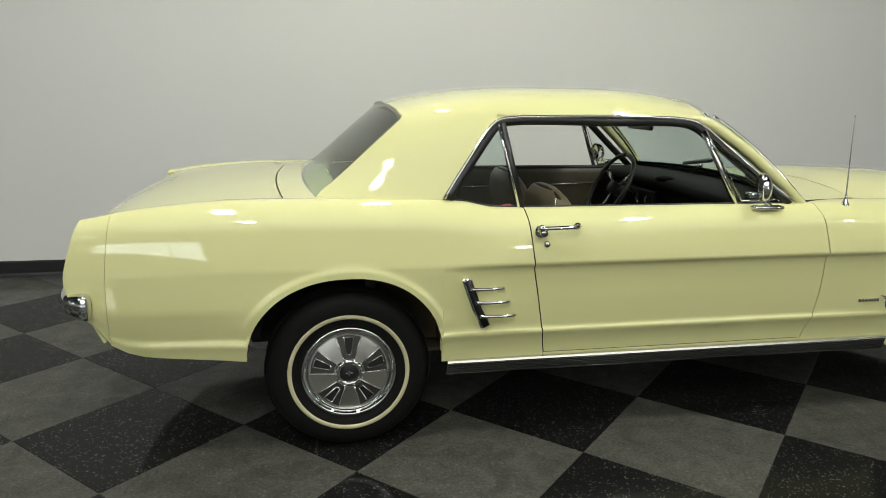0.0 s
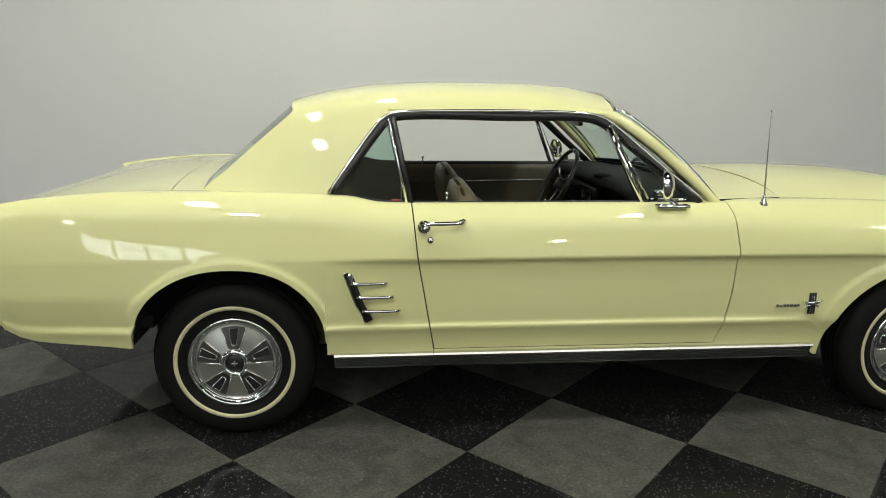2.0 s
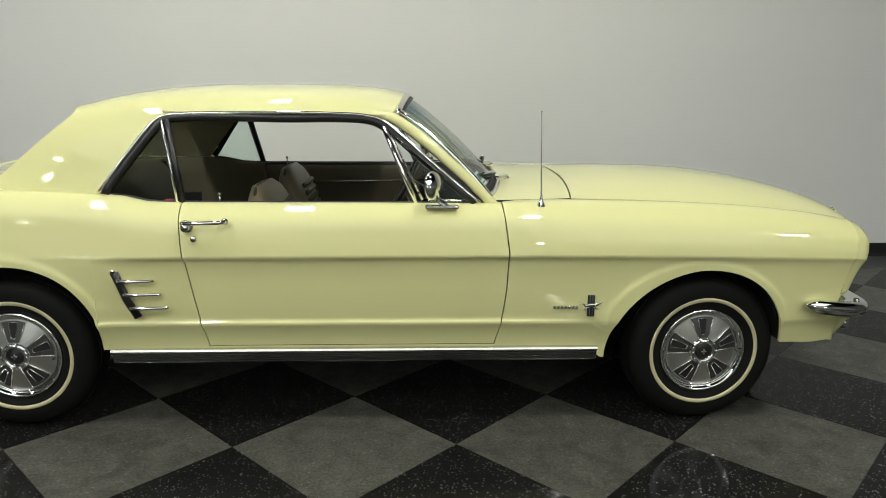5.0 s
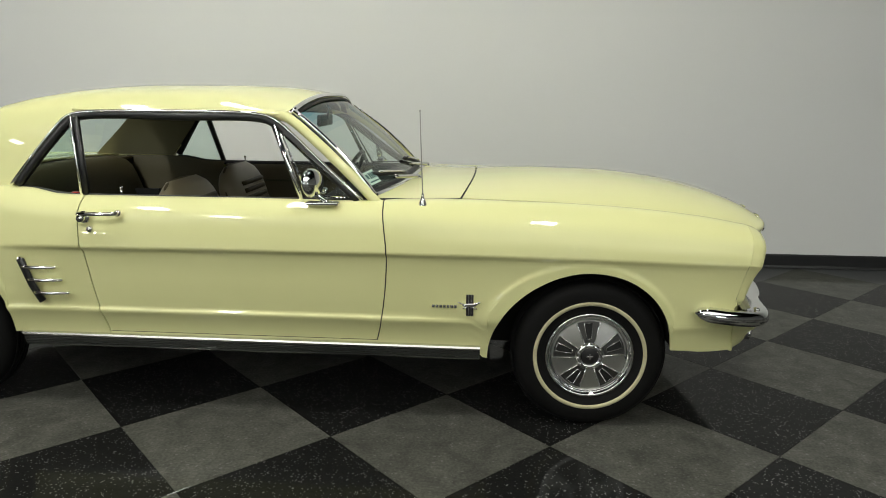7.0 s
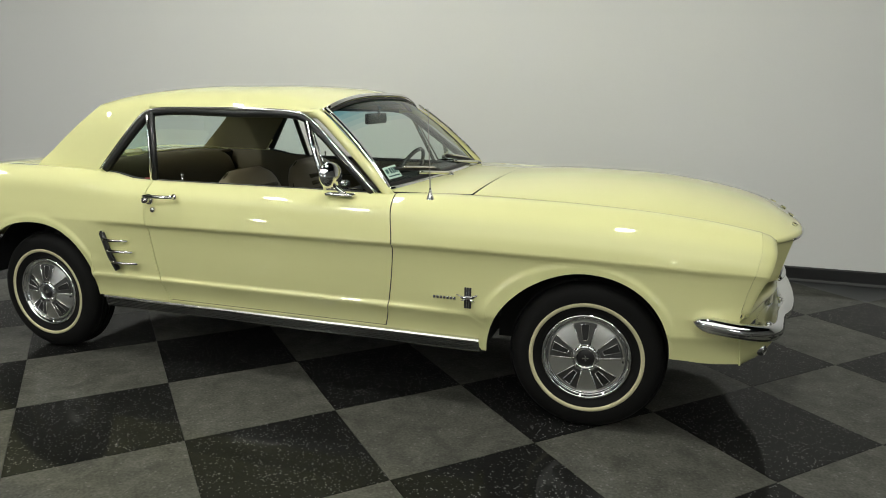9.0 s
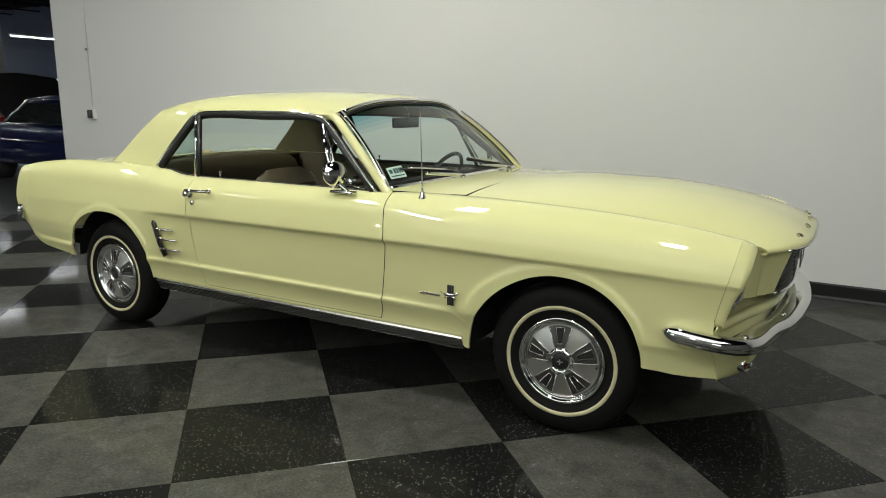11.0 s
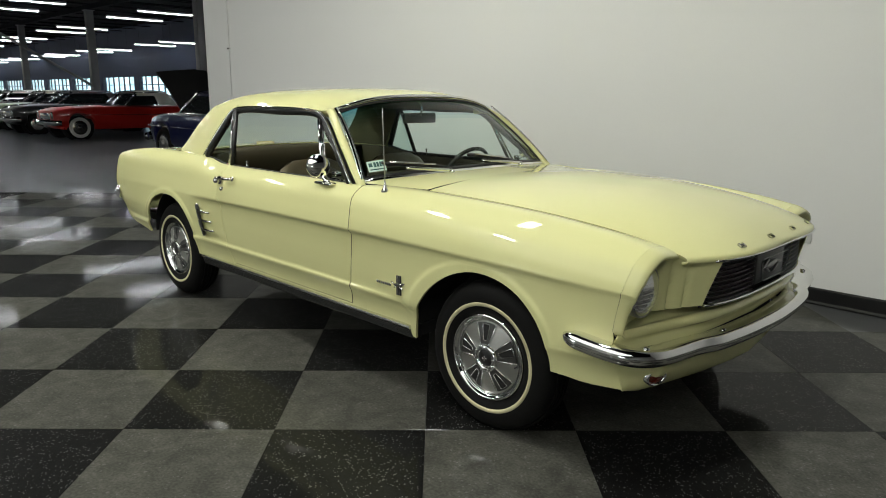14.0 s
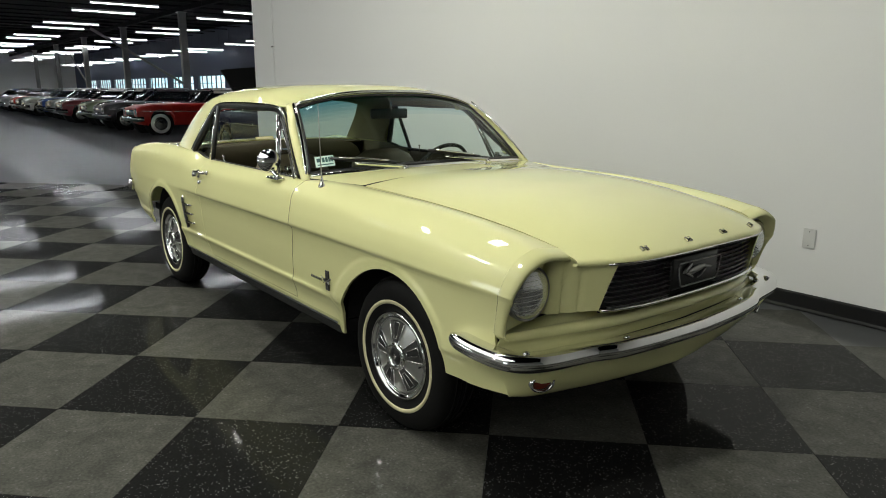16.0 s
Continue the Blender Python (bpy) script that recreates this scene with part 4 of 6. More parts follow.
# side window surround: black channel with a chrome drip rail outside it
SIDE_LINE = [(-1.008, 0.758, 0.944), (-0.93, 0.724, 1.055), (-0.845, 0.683, 1.170), (-0.80, 0.663, 1.218), (-0.745, 0.650, 1.236), (-0.60, 0.648, 1.243), (-0.33, 0.650, 1.246), (-0.10, 0.646, 1.243), (0.02, 0.640, 1.234), (0.085, 0.640, 1.212), (0.16, 0.655, 1.155), (0.30, 0.702, 1.035), (0.462, 0.758, 0.905)]
for s in (-1, 1):
    line = smooth_line([(x, s * y, z) for x, y, z in SIDE_LINE], 4)
    mid = Vector((-0.3, s * 0.69, 1.05))
    inner = [p + (mid - p).normalized() * 0.017 + Vector((0, -s * 0.004, 0)) for p in line]
    bm = bmesh.new()
    sweep(bm, inner, [(-0.017, -0.014), (0.017, -0.014), (0.017, 0.010), (0.0, 0.014), (-0.017, 0.010)], (0, s, 0.25))
    part("window_channel", bm, M_BLACK, car, "black window channel")
    bm = bmesh.new()
    tube(bm, [p + Vector((0, s * 0.006, 0.004)) for p in line], 0.0065, 8)
    part("drip_rail", bm, M_CHROME, car, "chrome drip rail")
    # vent window
    vent = new("vent_window")
    vent.parent = car
    bar = [(0.212, s * 0.742, 0.898), (0.15, s * 0.708, 1.040), (0.082, s * 0.664, 1.195)]
    bm = bmesh.new()
    sweep(bm, bar, [(-0.010, -0.008), (0.010, -0.008), (0.010, 0.006), (0, 0.010), (-0.010, 0.006)], (0, s, 0.3))
    part("division_bar", bm, M_CHROME, vent, "chrome division bar")
    bm = bmesh.new()
    tube(bm, [(0.235, s * 0.738, 0.915), (0.112, s * 0.668, 1.165), (0.43, s * 0.748, 0.918), (0.235, s * 0.738, 0.915)], 0.0058, 8)
    part("vent_frame", bm, M_CHROME, vent, "chrome vent frame")
    bm = bmesh.new()
    bm.faces.new([bm.verts.new(p) for p in ((0.235, s * 0.737, 0.915), (0.43, s * 0.747, 0.918), (0.112, s * 0.667, 1.165))])
    g = part("vent_glass", bm, M_GLASS, vent)
    g.visible_shadow = False
    bm = bmesh.new()
    box(bm, 0.27, 0.31, min(s * 0.70, s * 0.735), max(s * 0.70, s * 0.735), 0.925, 0.95, 0.006)
    part("vent_latch", bm, M_CHROME, vent)
    # quarter window
    qw = new("quarter_window")
    qw.parent = car
    bm = bmesh.new()
    sweep(bm, [(-0.698, s * 0.745, 0.895), (-0.765, s * 0.660, 1.222)], [(-0.011, -0.009), (0.011, -0.009), (0.011, 0.007), (0, 0.010), (-0.011, 0.007)], (0, s, 0.3))
    part("division_bar", bm, M_BLACK, qw, "black division bar")
    bm = bmesh.new()
    sweep(bm, [(-0.715, s * 0.749, 0.905), (-0.781, s * 0.668, 1.215)], [(-0.004, -0.006), (0.004, -0.006), (0.004, 0.010), (-0.004, 0.010)], (0, s, 0.3))
    part("division_trim", bm, M_CHROME, qw, "bright edge strip")
    bm = bmesh.new()
    bm.faces.new([bm.verts.new(p) for p in ((-0.99, s * 0.725, 0.93), (-0.70, s * 0.742, 0.90), (-0.770, s * 0.655, 1.215), (-0.795, s * 0.655, 1.205))])
    g = part("quarter_glass", bm, M_GLASS_T, qw)
    g.visible_shadow = False
    # window sill strips
    bm = bmesh.new()
    sweep(bm, [(x, s * (tw(x) - 0.006), tz(x) - 0.001) for x in np.linspace(-0.99, 0.47, 30)], [(-0.008, -0.02), (0.008, -0.02), (0.008, 0.004), (-0.008, 0.004)])
    part("sill_seal", bm, M_SEAL, car)

# rear window
bm = bmesh.new()


def rear_point(u, v, out=0.0):
    k = (1 - u) * n_low
    i = min(int(k), n_low - 1)
    e = pillars[0][i].lerp(pillars[0][i + 1], k - i)
    rise = 1 - abs(v) ** 2.2
    return Vector((e.x + 0.004 - (0.024 + 0.036 * u) * rise, v * (e.y - 0.005), e.z - 0.004 + (0.052 - 0.034 * u) * rise))


grid(bm, [[rear_point(u, v) for v in np.linspace(-1, 1, 21)] for u in np.linspace(0.0, 1.0, 12)])
rearwin = new("rear_window")
rearwin.parent = car
g = part("glass", bm, M_GLASS_T, rearwin, "tinted rear glass")
g.visible_shadow = False
for line in ([rear_point(0, v) for v in np.linspace(-1, 1, 21)], [rear_point(1, v) for v in np.linspace(-1, 1, 21)], [rear_point(u, 1) for u in np.linspace(0, 1, 12)], [rear_point(u, -1) for u in np.linspace(0, 1, 12)]):
    bm = bmesh.new()
    tube(bm, line, 0.0055, 8)
    part("window_trim", bm, M_DARKMETAL, rearwin, "grey reveal trim")

# rocker moulding with fine ribs
for s in (-1, 1):
    rock = new("rocker_moulding")
    rock.parent = car
    tagged(rock, "bright ribbed rocker moulding")
    bm = bmesh.new()
    face = [(-0.03, 0.329), (0.010, 0.332), (0.019, 0.329), (0.0225, 0.322), (0.019, 0.3165), (0.011, 0.314), (-0.002, 0.270), (-0.008, 0.264), (-0.03, 0.262)]
    sweep(bm, [(-0.998, s * 0.812, 0.0), (0.945, s * 0.812, 0.0)], [(-s * w, z) for w, z in face])
    sharpen(part("strip", bm, M_SATIN, rock), 30)
    for k in range(5):
        z = 0.3085 - 0.0084 * k
        w = 0.812 + 0.0125 - 0.013 * (0.314 - z) / 0.044
        bm = bmesh.new()
        box(bm, -0.996, 0.943, min(s * (w - 0.004), s * w), max(s * (w - 0.004), s * w), z - 0.0026, z + 0.0026)
        part("groove", bm, M_BLACK, rock, "black painted groove", False)

# side ornament ahead of the rear wheel: slanted upright with three fins
for s in (-1, 1):
    orn = new("side_ornament")
    orn.parent = car
    tagged(orn, "chrome ornament with three horizontal fins")
    bm = bmesh.new()
    sweep(bm, [(-0.945, s * 0.866, 0.664), (-0.93, s * 0.866, 0.620), (-0.905, s * 0.866, 0.55), (-0.868, s * 0.862, 0.474)], [(-0.012, -0.010), (0.012, -0.010), (0.012, 0.002), (0.004, 0.005), (-0.012, 0.007)], (0, s, 0))
    part("upright", bm, M_CHROME, orn)
    bm = bmesh.new()
    sweep(bm, [(-0.934, s * 0.873, 0.658), (-0.919, s * 0.873, 0.618), (-0.894, s * 0.873, 0.548), (-0.859, s * 0.869, 0.479)], [(-0.0135, -0.006), (0.0135, -0.006), (0.0135, 0.0045), (-0.0135, 0.0045)], (0, s, 0))
    part("upright_inlay", bm, M_BLACK, orn, "black inlay")
    for x0, x1, z in ((-0.925, -0.793, 0.624), (-0.905, -0.770, 0.571), (-0.885, -0.745, 0.517)):
        bm = bmesh.new()
        tube(bm, smooth_line([(x0, s * 0.874, z + 0.002), (x0 + 0.05, s * 0.881, z + 0.001), (x1 - 0.02, s * 0.872, z), (x1, s * 0.860, z - 0.001)], 3), 0.0080, 8, 0.0055)
        part("fin", bm, M_CHROME, orn)

# doors: handles and locks
for s, d in ((-1, doors[0]), (1, doors[1])):
    h = new("door_handle")
    h.parent = d
    tagged(h, "chrome push-button door handle")
    bm = bmesh.new()
    bmesh.ops.create_uvsphere(bm, u_segments=16, v_segments=10, radius=1.0, matrix=pose(-0.655, s * 0.852, 0.832) @ Matrix.Diagonal((0.026, 0.014, 0.026, 1)))
    tube(bm, smooth_line([(-0.672, s * 0.868, 0.847), (-0.64, s * 0.884, 0.850), (-0.57, s * 0.888, 0.852), (-0.525, s * 0.880, 0.852), (-0.508, s * 0.862, 0.851)], 3), 0.0085, 8)
    tube(bm, [(-0.653, s * 0.85, 0.832), (-0.653, s * 0.888, 0.832)], 0.014, 14)
    bmesh.ops.create_uvsphere(bm, u_segments=12, v_segments=8, radius=1.0, matrix=pose(-0.513, s * 0.852, 0.850) @ Matrix.Diagonal((0.016, 0.012, 0.014, 1)))
    ob = link_mesh("grip", bm, M_CHROME, h)
    bm = bmesh.new()
    revolve(bm, [(0.0001, 0.006), (0.010, 0.005), (0.0125, 0.001), (0.0125, -0.01)] if s > 0 else [(0.0125, 0.01), (0.0125, -0.001), (0.010, -0.005), (0.0001, -0.006)], "y", 20, (-0.632, s * (0.861), 0.785))
    link_mesh("lock", bm, M_SATIN, d)

# fender badge: three upright bars, a running shape and a strip of plain blocks
for s in (-1, 1):
    badge = new("fender_badge")
    badge.parent = car
    tagged(badge, "small chrome fender badge with plain bars")
    ys = lambda d: s * (0.851 + d)
    bm = bmesh.new()
    for k in (-1, 0, 1):
        box(bm, 0.902 + 0.0105 * k - 0.0042, 0.902 + 0.0105 * k + 0.0042, min(ys(0), ys(0.005)), max(ys(0), ys(0.005)), 0.468, 0.556, 0.0012)
    part("bars", bm, M_BLACK, badge)
    bm = bmesh.new()
    for k in (-0.5, 0.5):
        box(bm, 0.902 + 0.0105 * k - 0.0016, 0.902 + 0.0105 * k + 0.0016, min(ys(0), ys(0.006)), max(ys(0), ys(0.006)), 0.468, 0.556, 0.0008)
    part("bar_edges", bm, M_CHROME, badge)
    bm = bmesh.new()
    for cx, cz, rx, rz, tilt in ((0.902, 0.514, 0.032, 0.008, 4), (0.930, 0.521, 0.016, 0.005, 25), (0.868, 0.520, 0.016, 0.003, -20), (0.920, 0.503, 0.014, 0.003, -25), (0.884, 0.503, 0.014, 0.003, 25)):
        bmesh.ops.create_uvsphere(bm, u_segments=12, v_segments=6, radius=1.0, matrix=pose(cx, ys(0.007), cz, 0, -tilt, 0) @ Matrix.Diagonal((rx, 0.004, rz, 1)))
    part("shape", bm, M_CHROME, badge)
    for k in range(7):
        bm = bmesh.new()
        x = 0.752 + 0.0145 * k
        box(bm, x, x + 0.011, min(ys(0), ys(0.004)), max(ys(0), ys(0.004)), 0.499, 0.511, 0.001)
        part("block", bm, M_SATIN, badge)

# door mirror
mirror = new("door_mirror")
mirror.parent = car
tagged(mirror, "round chrome door mirror on a stalk")
bm = bmesh.new()
prof = [(0.058 * math.sin(a), 0.030 * math.cos(a)) for a in np.linspace(0.001, math.pi / 2, 10)] + [(0.0585, -0.008), (0.054, -0.012)]
revolve(bm, prof, "x", 32)
bmesh.ops.transform(bm, matrix=pose(0.275, -0.815, 0.982, 0, -6, -25), verts=bm.verts)
part("shell", bm, M_CHROME, mirror)
bm = bmesh.new()
revolve(bm, [(0.0545, -0.0115), (0.0001, -0.0105)], "x", 32)
bmesh.ops.transform(bm, matrix=pose(0.275, -0.815, 0.982, 0, -6, -25), verts=bm.verts)
part("mirror_glass", bm, material("mirror_silver", (0.9, 0.9, 0.9), 0.01, 1.0), mirror)
bm = bmesh.new()
tube(bm, smooth_line([(0.275, -0.808, 0.955), (0.292, -0.802, 0.930), (0.318, -0.796, 0.910), (0.33, -0.792, 0.897)], 3), 0.011, 10)
part("stalk", bm, M_CHROME, mirror)
bm = bmesh.new()
box(bm, 0.245, 0.375, -0.822, -0.782, 0.893, 0.906, 0.005)
part("foot", bm, M_CHROME, mirror)
# far door mirror
far_mirror = new("door_mirror")
far_mirror.parent = car
bm = bmesh.new()
revolve(bm, prof, "x", 24)
tube(bm, [(0.01, 0, -0.04), (0.05, -0.01, -0.085)], 0.010, 8)
bmesh.ops.transform(bm, matrix=pose(0.262, 0.812, 0.985, 0, -6, 14), verts=bm.verts)
part("shell", bm, M_CHROME, far_mirror)

# aerial
aerial = new("aerial")
aerial.parent = car
tagged(aerial, "thin steel whip aerial on the front fender")
bm = bmesh.new()
revolve(bm, [(0.017, 0.893), (0.017, 0.899), (0.010, 0.913), (0.0055, 0.928), (0.0045, 0.94), (0.0001, 0.941)], "z", 20, (0.704, -0.757, 0))
part("aerial_base", bm, M_CHROME, aerial)
bm = bmesh.new()
tube(bm, [(0.704, -0.757, 0.93), (0.698, -0.757, 1.10), (0.693, -0.757, 1.262)], 0.0030, 6, 0.0018)
bmesh.ops.create_uvsphere(bm, u_segments=8, v_segments=6, radius=0.0035, matrix=pose(0.693, -0.757, 1.262))
part("whip", bm, M_DARKMETAL, aerial)

# wipers
for y0, x0, y1 in ((-0.24, 0.60, -0.60), (0.34, 0.585, -0.02)):
    wiper = new("wiper")
    wiper.parent = car
    tagged(wiper, "steel wiper arm with a black blade")
    z0 = 0.945
    bm = bmesh.new()
    bmesh.ops.create_uvsphere(bm, u_segments=10, v_segments=6, radius=0.016, matrix=pose(x0 + 0.03, y0, z0 - 0.006))
    tube(bm, smooth_line([(x0 + 0.03, y0, z0 + 0.004), (x0 + 0.0, y0 - 0.14, z0 + 0.018), (x0 - 0.045, y0 - 0.25, z0 + 0.028)], 3), 0.0085, 8)
    part("arm", bm, M_SATIN, wiper)
    va, vb = (y0 - 0.02) / 0.728, y1 / 0.728
    pts = []
    for k in range(9):
        v = va + (vb - va) * k / 8
        p = base_point(v).lerp(header_point(v), 0.05 + 0.12 * k / 8)
        pts.append(p + Vector((0.012, 0, 0.014)))
    bm = bmesh.new()
    sweep(bm, pts, [(-0.006, -0.012), (0.006, -0.012), (0.007, 0.003), (-0.007, 0.003)], (0.6, 0, 0.8))
    part("blade", bm, M_SEAL, wiper)
    bm = bmesh.new()
    sweep(bm, pts[1:8], [(-0.0055, 0.003), (0.0055, 0.003), (0.0045, 0.010), (-0.0045, 0.010)], (0.6, 0, 0.8))
    part("blade_holder", bm, M_SATIN, wiper)

# sticker inside the windscreen
bm = bmesh.new()
sv = [(base_point(v).lerp(header_point(v), t) + Vector((0.010 * 0.0 + 0.006, 0, 0.004)) + Vector((0.6, 0, 0.6)) * 0.022 * 4 * t * (1 - t)) for t, v in ((0.09, -0.93), (0.09, -0.80), (0.215, -0.80), (0.215, -0.93))]
bm.faces.new([bm.verts.new(p) for p in sv])
sticker = part("screen_sticker", bm, M_STICKER, car, "pale green sticker with dark unreadable bars")
for a0, a1, b0, b1 in ((0.08, 0.28, 0.45, 0.80), (0.36, 0.50, 0.40, 0.85), (0.53, 0.66, 0.40, 0.85), (0.69, 0.80, 0.40, 0.85), (0.83, 0.94, 0.40, 0.85), (0.10, 0.92, 0.14, 0.24)):
    bm = bmesh.new()
    q = lambda a, b: sv[0].lerp(sv[1], a).lerp(sv[3].lerp(sv[2], a), b) + Vector((0.0009, 0, 0.0009))
    bm.faces.new([bm.verts.new(p) for p in (q(a0, b0), q(a1, b0), q(a1, b1), q(a0, b1))])
    part("bar", bm, M_INK, sticker)


# ---- cabin ----
def cushion(bm, w0, d0, h0, m, puff=0.02, seg=8):
    """A padded block: width along y, depth along x, height along z, softly domed."""
    n = seg
    out = bmesh.ops.create_cube(bm, size=1.0)["verts"]
    edges = list({e for v in out for e in v.link_edges})
    geo = bmesh.ops.subdivide_edges(bm, edges=edges, cuts=n - 1, use_grid_fill=True)
    vs = list({v for f in bm.faces for v in f.verts if v.is_valid and v.tag is False})
    for v in vs:
        c = v.co * 2
        r = [abs(k) ** 6 for k in c]
        s = (1 / max((r[0] + r[1] + r[2]) ** (1 / 6), 1e-6)) * max(abs(c.x), abs(c.y), abs(c.z))
        p = Vector((c.x * s * d0 / 2, c.y * s * w0 / 2, c.z * s * h0 / 2))
        p.z += puff * (1 - min(abs(c.x), 1) ** 2) * (1 - min(abs(c.y), 1) ** 2) * (1 if c.z > 0 else 0)
        v.co = m @ p
        v.tag = True
    return bm


def bucket_seat(y):
    seat = new("front_seat")
    seat.parent = car
    tagged(seat, "tan vinyl bucket seat with pleated centre")
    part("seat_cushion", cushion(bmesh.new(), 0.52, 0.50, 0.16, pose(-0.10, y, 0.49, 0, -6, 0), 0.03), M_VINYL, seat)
    back_m = pose(-0.40, y, 0.662, 0, -16, 0)
    bm = bmesh.new()
    rows = []
    # rounded shell: widest at mid height, drawn in at the top
    for i in range(15):
        h = -0.28 + 0.56 * i / 14
        half = 0.255 * (1 - max(0, (h - 0.10) / 0.20) ** 2.6 * 0.42)
        if i == 14:
            half *= 0.75
        thick = 0.07 * (1 - max(0, (h - 0.12) / 0.17) ** 2 * 0.65)
        ring = []
        for k in range(28):
            a = 2 * math.pi * k / 28
            c, s_ = math.cos(a), math.sin(a)
            ring.append(back_m @ Vector((thick * math.copysign(abs(c) ** 0.7, c), half * math.copysign(abs(s_) ** 0.55, s_), h)))
        rows.append(ring)
    vs = grid(bm, rows, closed=True)
    bm.faces.new(vs[-1])
    bm.faces.new(vs[0][::-1])
    bmesh.ops.recalc_face_normals(bm, faces=bm.faces[:])
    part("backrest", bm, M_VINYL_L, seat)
    for k in range(9):
        bm = bmesh.new()
        z = -0.17 + 0.042 * k
        tube(bm, smooth_line([back_m @ Vector((0.066, -0.15, z)), back_m @ Vector((0.074, 0, z)), back_m @ Vector((0.066, 0.15, z))], 3), 0.013, 8)
        part("pleat", bm, M_VINYL, seat)
    bm = bmesh.new()
    tube(bm, smooth_line([back_m @ Vector((0.0, 0.245, -0.2)), back_m @ Vector((0.0, 0.252, 0.1)), back_m @ Vector((0.0, 0.20, 0.235)), back_m @ Vector((0.0, 0.1, 0.275)), back_m @ Vector((0.0, -0.1, 0.275)), back_m @ Vector((0.0, -0.20, 0.235)), back_m @ Vector((0.0, -0.252, 0.1)), back_m @ Vector((0.0, -0.245, -0.2))], 4), 0.008, 8)
    part("piping", bm, M_VINYL, seat)
    return seat


bucket_seat(-0.34)
bucket_seat(0.34)
rear = new("rear_seat")
rear.parent = car
tagged(rear, "tan vinyl rear bench seat")
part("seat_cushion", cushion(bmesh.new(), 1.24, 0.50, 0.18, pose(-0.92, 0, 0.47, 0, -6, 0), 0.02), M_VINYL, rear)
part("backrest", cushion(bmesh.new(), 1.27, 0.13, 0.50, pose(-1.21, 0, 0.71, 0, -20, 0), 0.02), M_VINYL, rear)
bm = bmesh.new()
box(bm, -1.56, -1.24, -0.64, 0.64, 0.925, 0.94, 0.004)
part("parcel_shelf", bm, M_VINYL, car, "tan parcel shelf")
M_CARD = grain(material("cream_card", (0.74, 0.66, 0.30), 0.6), (0.74, 0.66, 0.30), (0.66, 0.58, 0.25), 120, 9, 0.6)
card = thing("card", "small cream yellow card leaning back on the rear parcel shelf", "card", (-1.40, -0.08, 0.940))
part("sheet", box(bmesh.new(), -0.001, 0.001, -0.070, 0.070, 0.0, 0.052), M_CARD, card, "", False)
card.matrix_basis = pose(-1.40, -0.08, 0.941, 0, -32, 0)
part("printed_panel", box(bmesh.new(), 0.0015, 0.002, -0.058, 0.058, 0.030, 0.046), material("pale_print", (0.80, 0.74, 0.46), 0.6), card, "paler printed panel", False)
bm = bmesh.new()
box(bm, -1.28, 0.62, -0.72, 0.72, 0.335, 0.35)
box(bm, 0.45, 0.60, -0.72, 0.72, 0.34, 0.72)
part("carpet", bm, M_CARPET, car, "dark brown carpet", False)
bm = bmesh.new()
box(bm, -1.30, -1.26, -0.72, 0.72, 0.34, 0.93)
part("rear_bulkhead", bm, M_MATT, car, "", False)
# trim panels
for s in (-1, 1):
    bm = bmesh.new()
    rows = []
    for z, d in ((0.36, 0.015), (0.45, 0.03), (0.55, 0.03), (0.66, 0.028), (0.70, 0.018), (0.78, 0.016), (0.86, 0.012), (0.892, 0.004), (0.902, -0.010)):
        rows.append([(x, s * (0.735 - d), z) for x in np.linspace(-0.685, 0.50, 16)])
    grid(bm, rows, flip=(s < 0))
    door_trim = part("door_trim", bm, M_TRIM, doors[0] if s < 0 else doors[1], "tan vinyl door trim")
    bm = bmesh.new()
    box(bm, -0.32, 0.12, min(s * 0.64, s * 0.715), max(s * 0.64, s * 0.715), 0.60, 0.655, 0.02)
    part("armrest", bm, M_VINYL, door_trim)
    bm = bmesh.new()
    tube(bm, [(-0.66, s * 0.714, 0.79), (0.0, s * 0.714, 0.80), (0.48, s * 0.714, 0.81)], 0.004, 6)
    part("trim_strip", bm, M_SATIN, door_trim)
    bm = bmesh.new()
    tube(bm, smooth_line([(0.16, s * 0.71, 0.70), (0.16, s * 0.66, 0.70), (0.20, s * 0.65, 0.64)], 3), 0.008, 8)
    part("window_crank", bm, M_CHROME, door_trim)
    bm = bmesh.new()
    tube(bm, [(-0.56, s * 0.725, 0.89), (-0.56, s * 0.725, 0.935)], 0.0045, 8)
    bmesh.ops.create_uvsphere(bm, u_segments=10, v_segments=6, radius=0.008, matrix=pose(-0.56, s * 0.725, 0.936))
    part("lock_knob", bm, M_CHROME, door_trim)
    bm = bmesh.new()
    rows = []
    for z, d in ((0.36, 0.06), (0.62, 0.06), (0.64, 0.04), (0.84, 0.03), (0.90, 0.012), (0.94, 0.0)):
        rows.append([(x, s * (0.72 - d - 0.05 * (-0.70 - x)), min(z, tz(x) - 0.002) if z > 0.9 else z) for x in np.linspace(-1.30, -0.69, 14)])
    grid(bm, rows, flip=(s < 0))
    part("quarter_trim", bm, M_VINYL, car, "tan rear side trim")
    # pillar lining inside the roof
    bm = bmesh.new()
    rows = []
    for i in range(PILLAR_END + 1):
        rows.append([Vector((p.x, s * (p.y - 0.035), p.z)) for p in pillars[i][0:n_low + 1:4]])
    grid(bm, rows, flip=(s < 0))
    part("pillar_lining", bm, M_HEADLINER, car, "tan pillar lining")
bm = bmesh.new()
rows = [[Vector((p.x, p.y * 0.965, p.z - 0.030)) for p in t] + [Vector((p.x, -p.y * 0.965, p.z - 0.030)) for p in t[-2::-1]] for t in tops]
grid(bm, rows, flip=True)
part("headliner", bm, M_HEADLINER, car, "tan perforated headliner")
bm = bmesh.new()
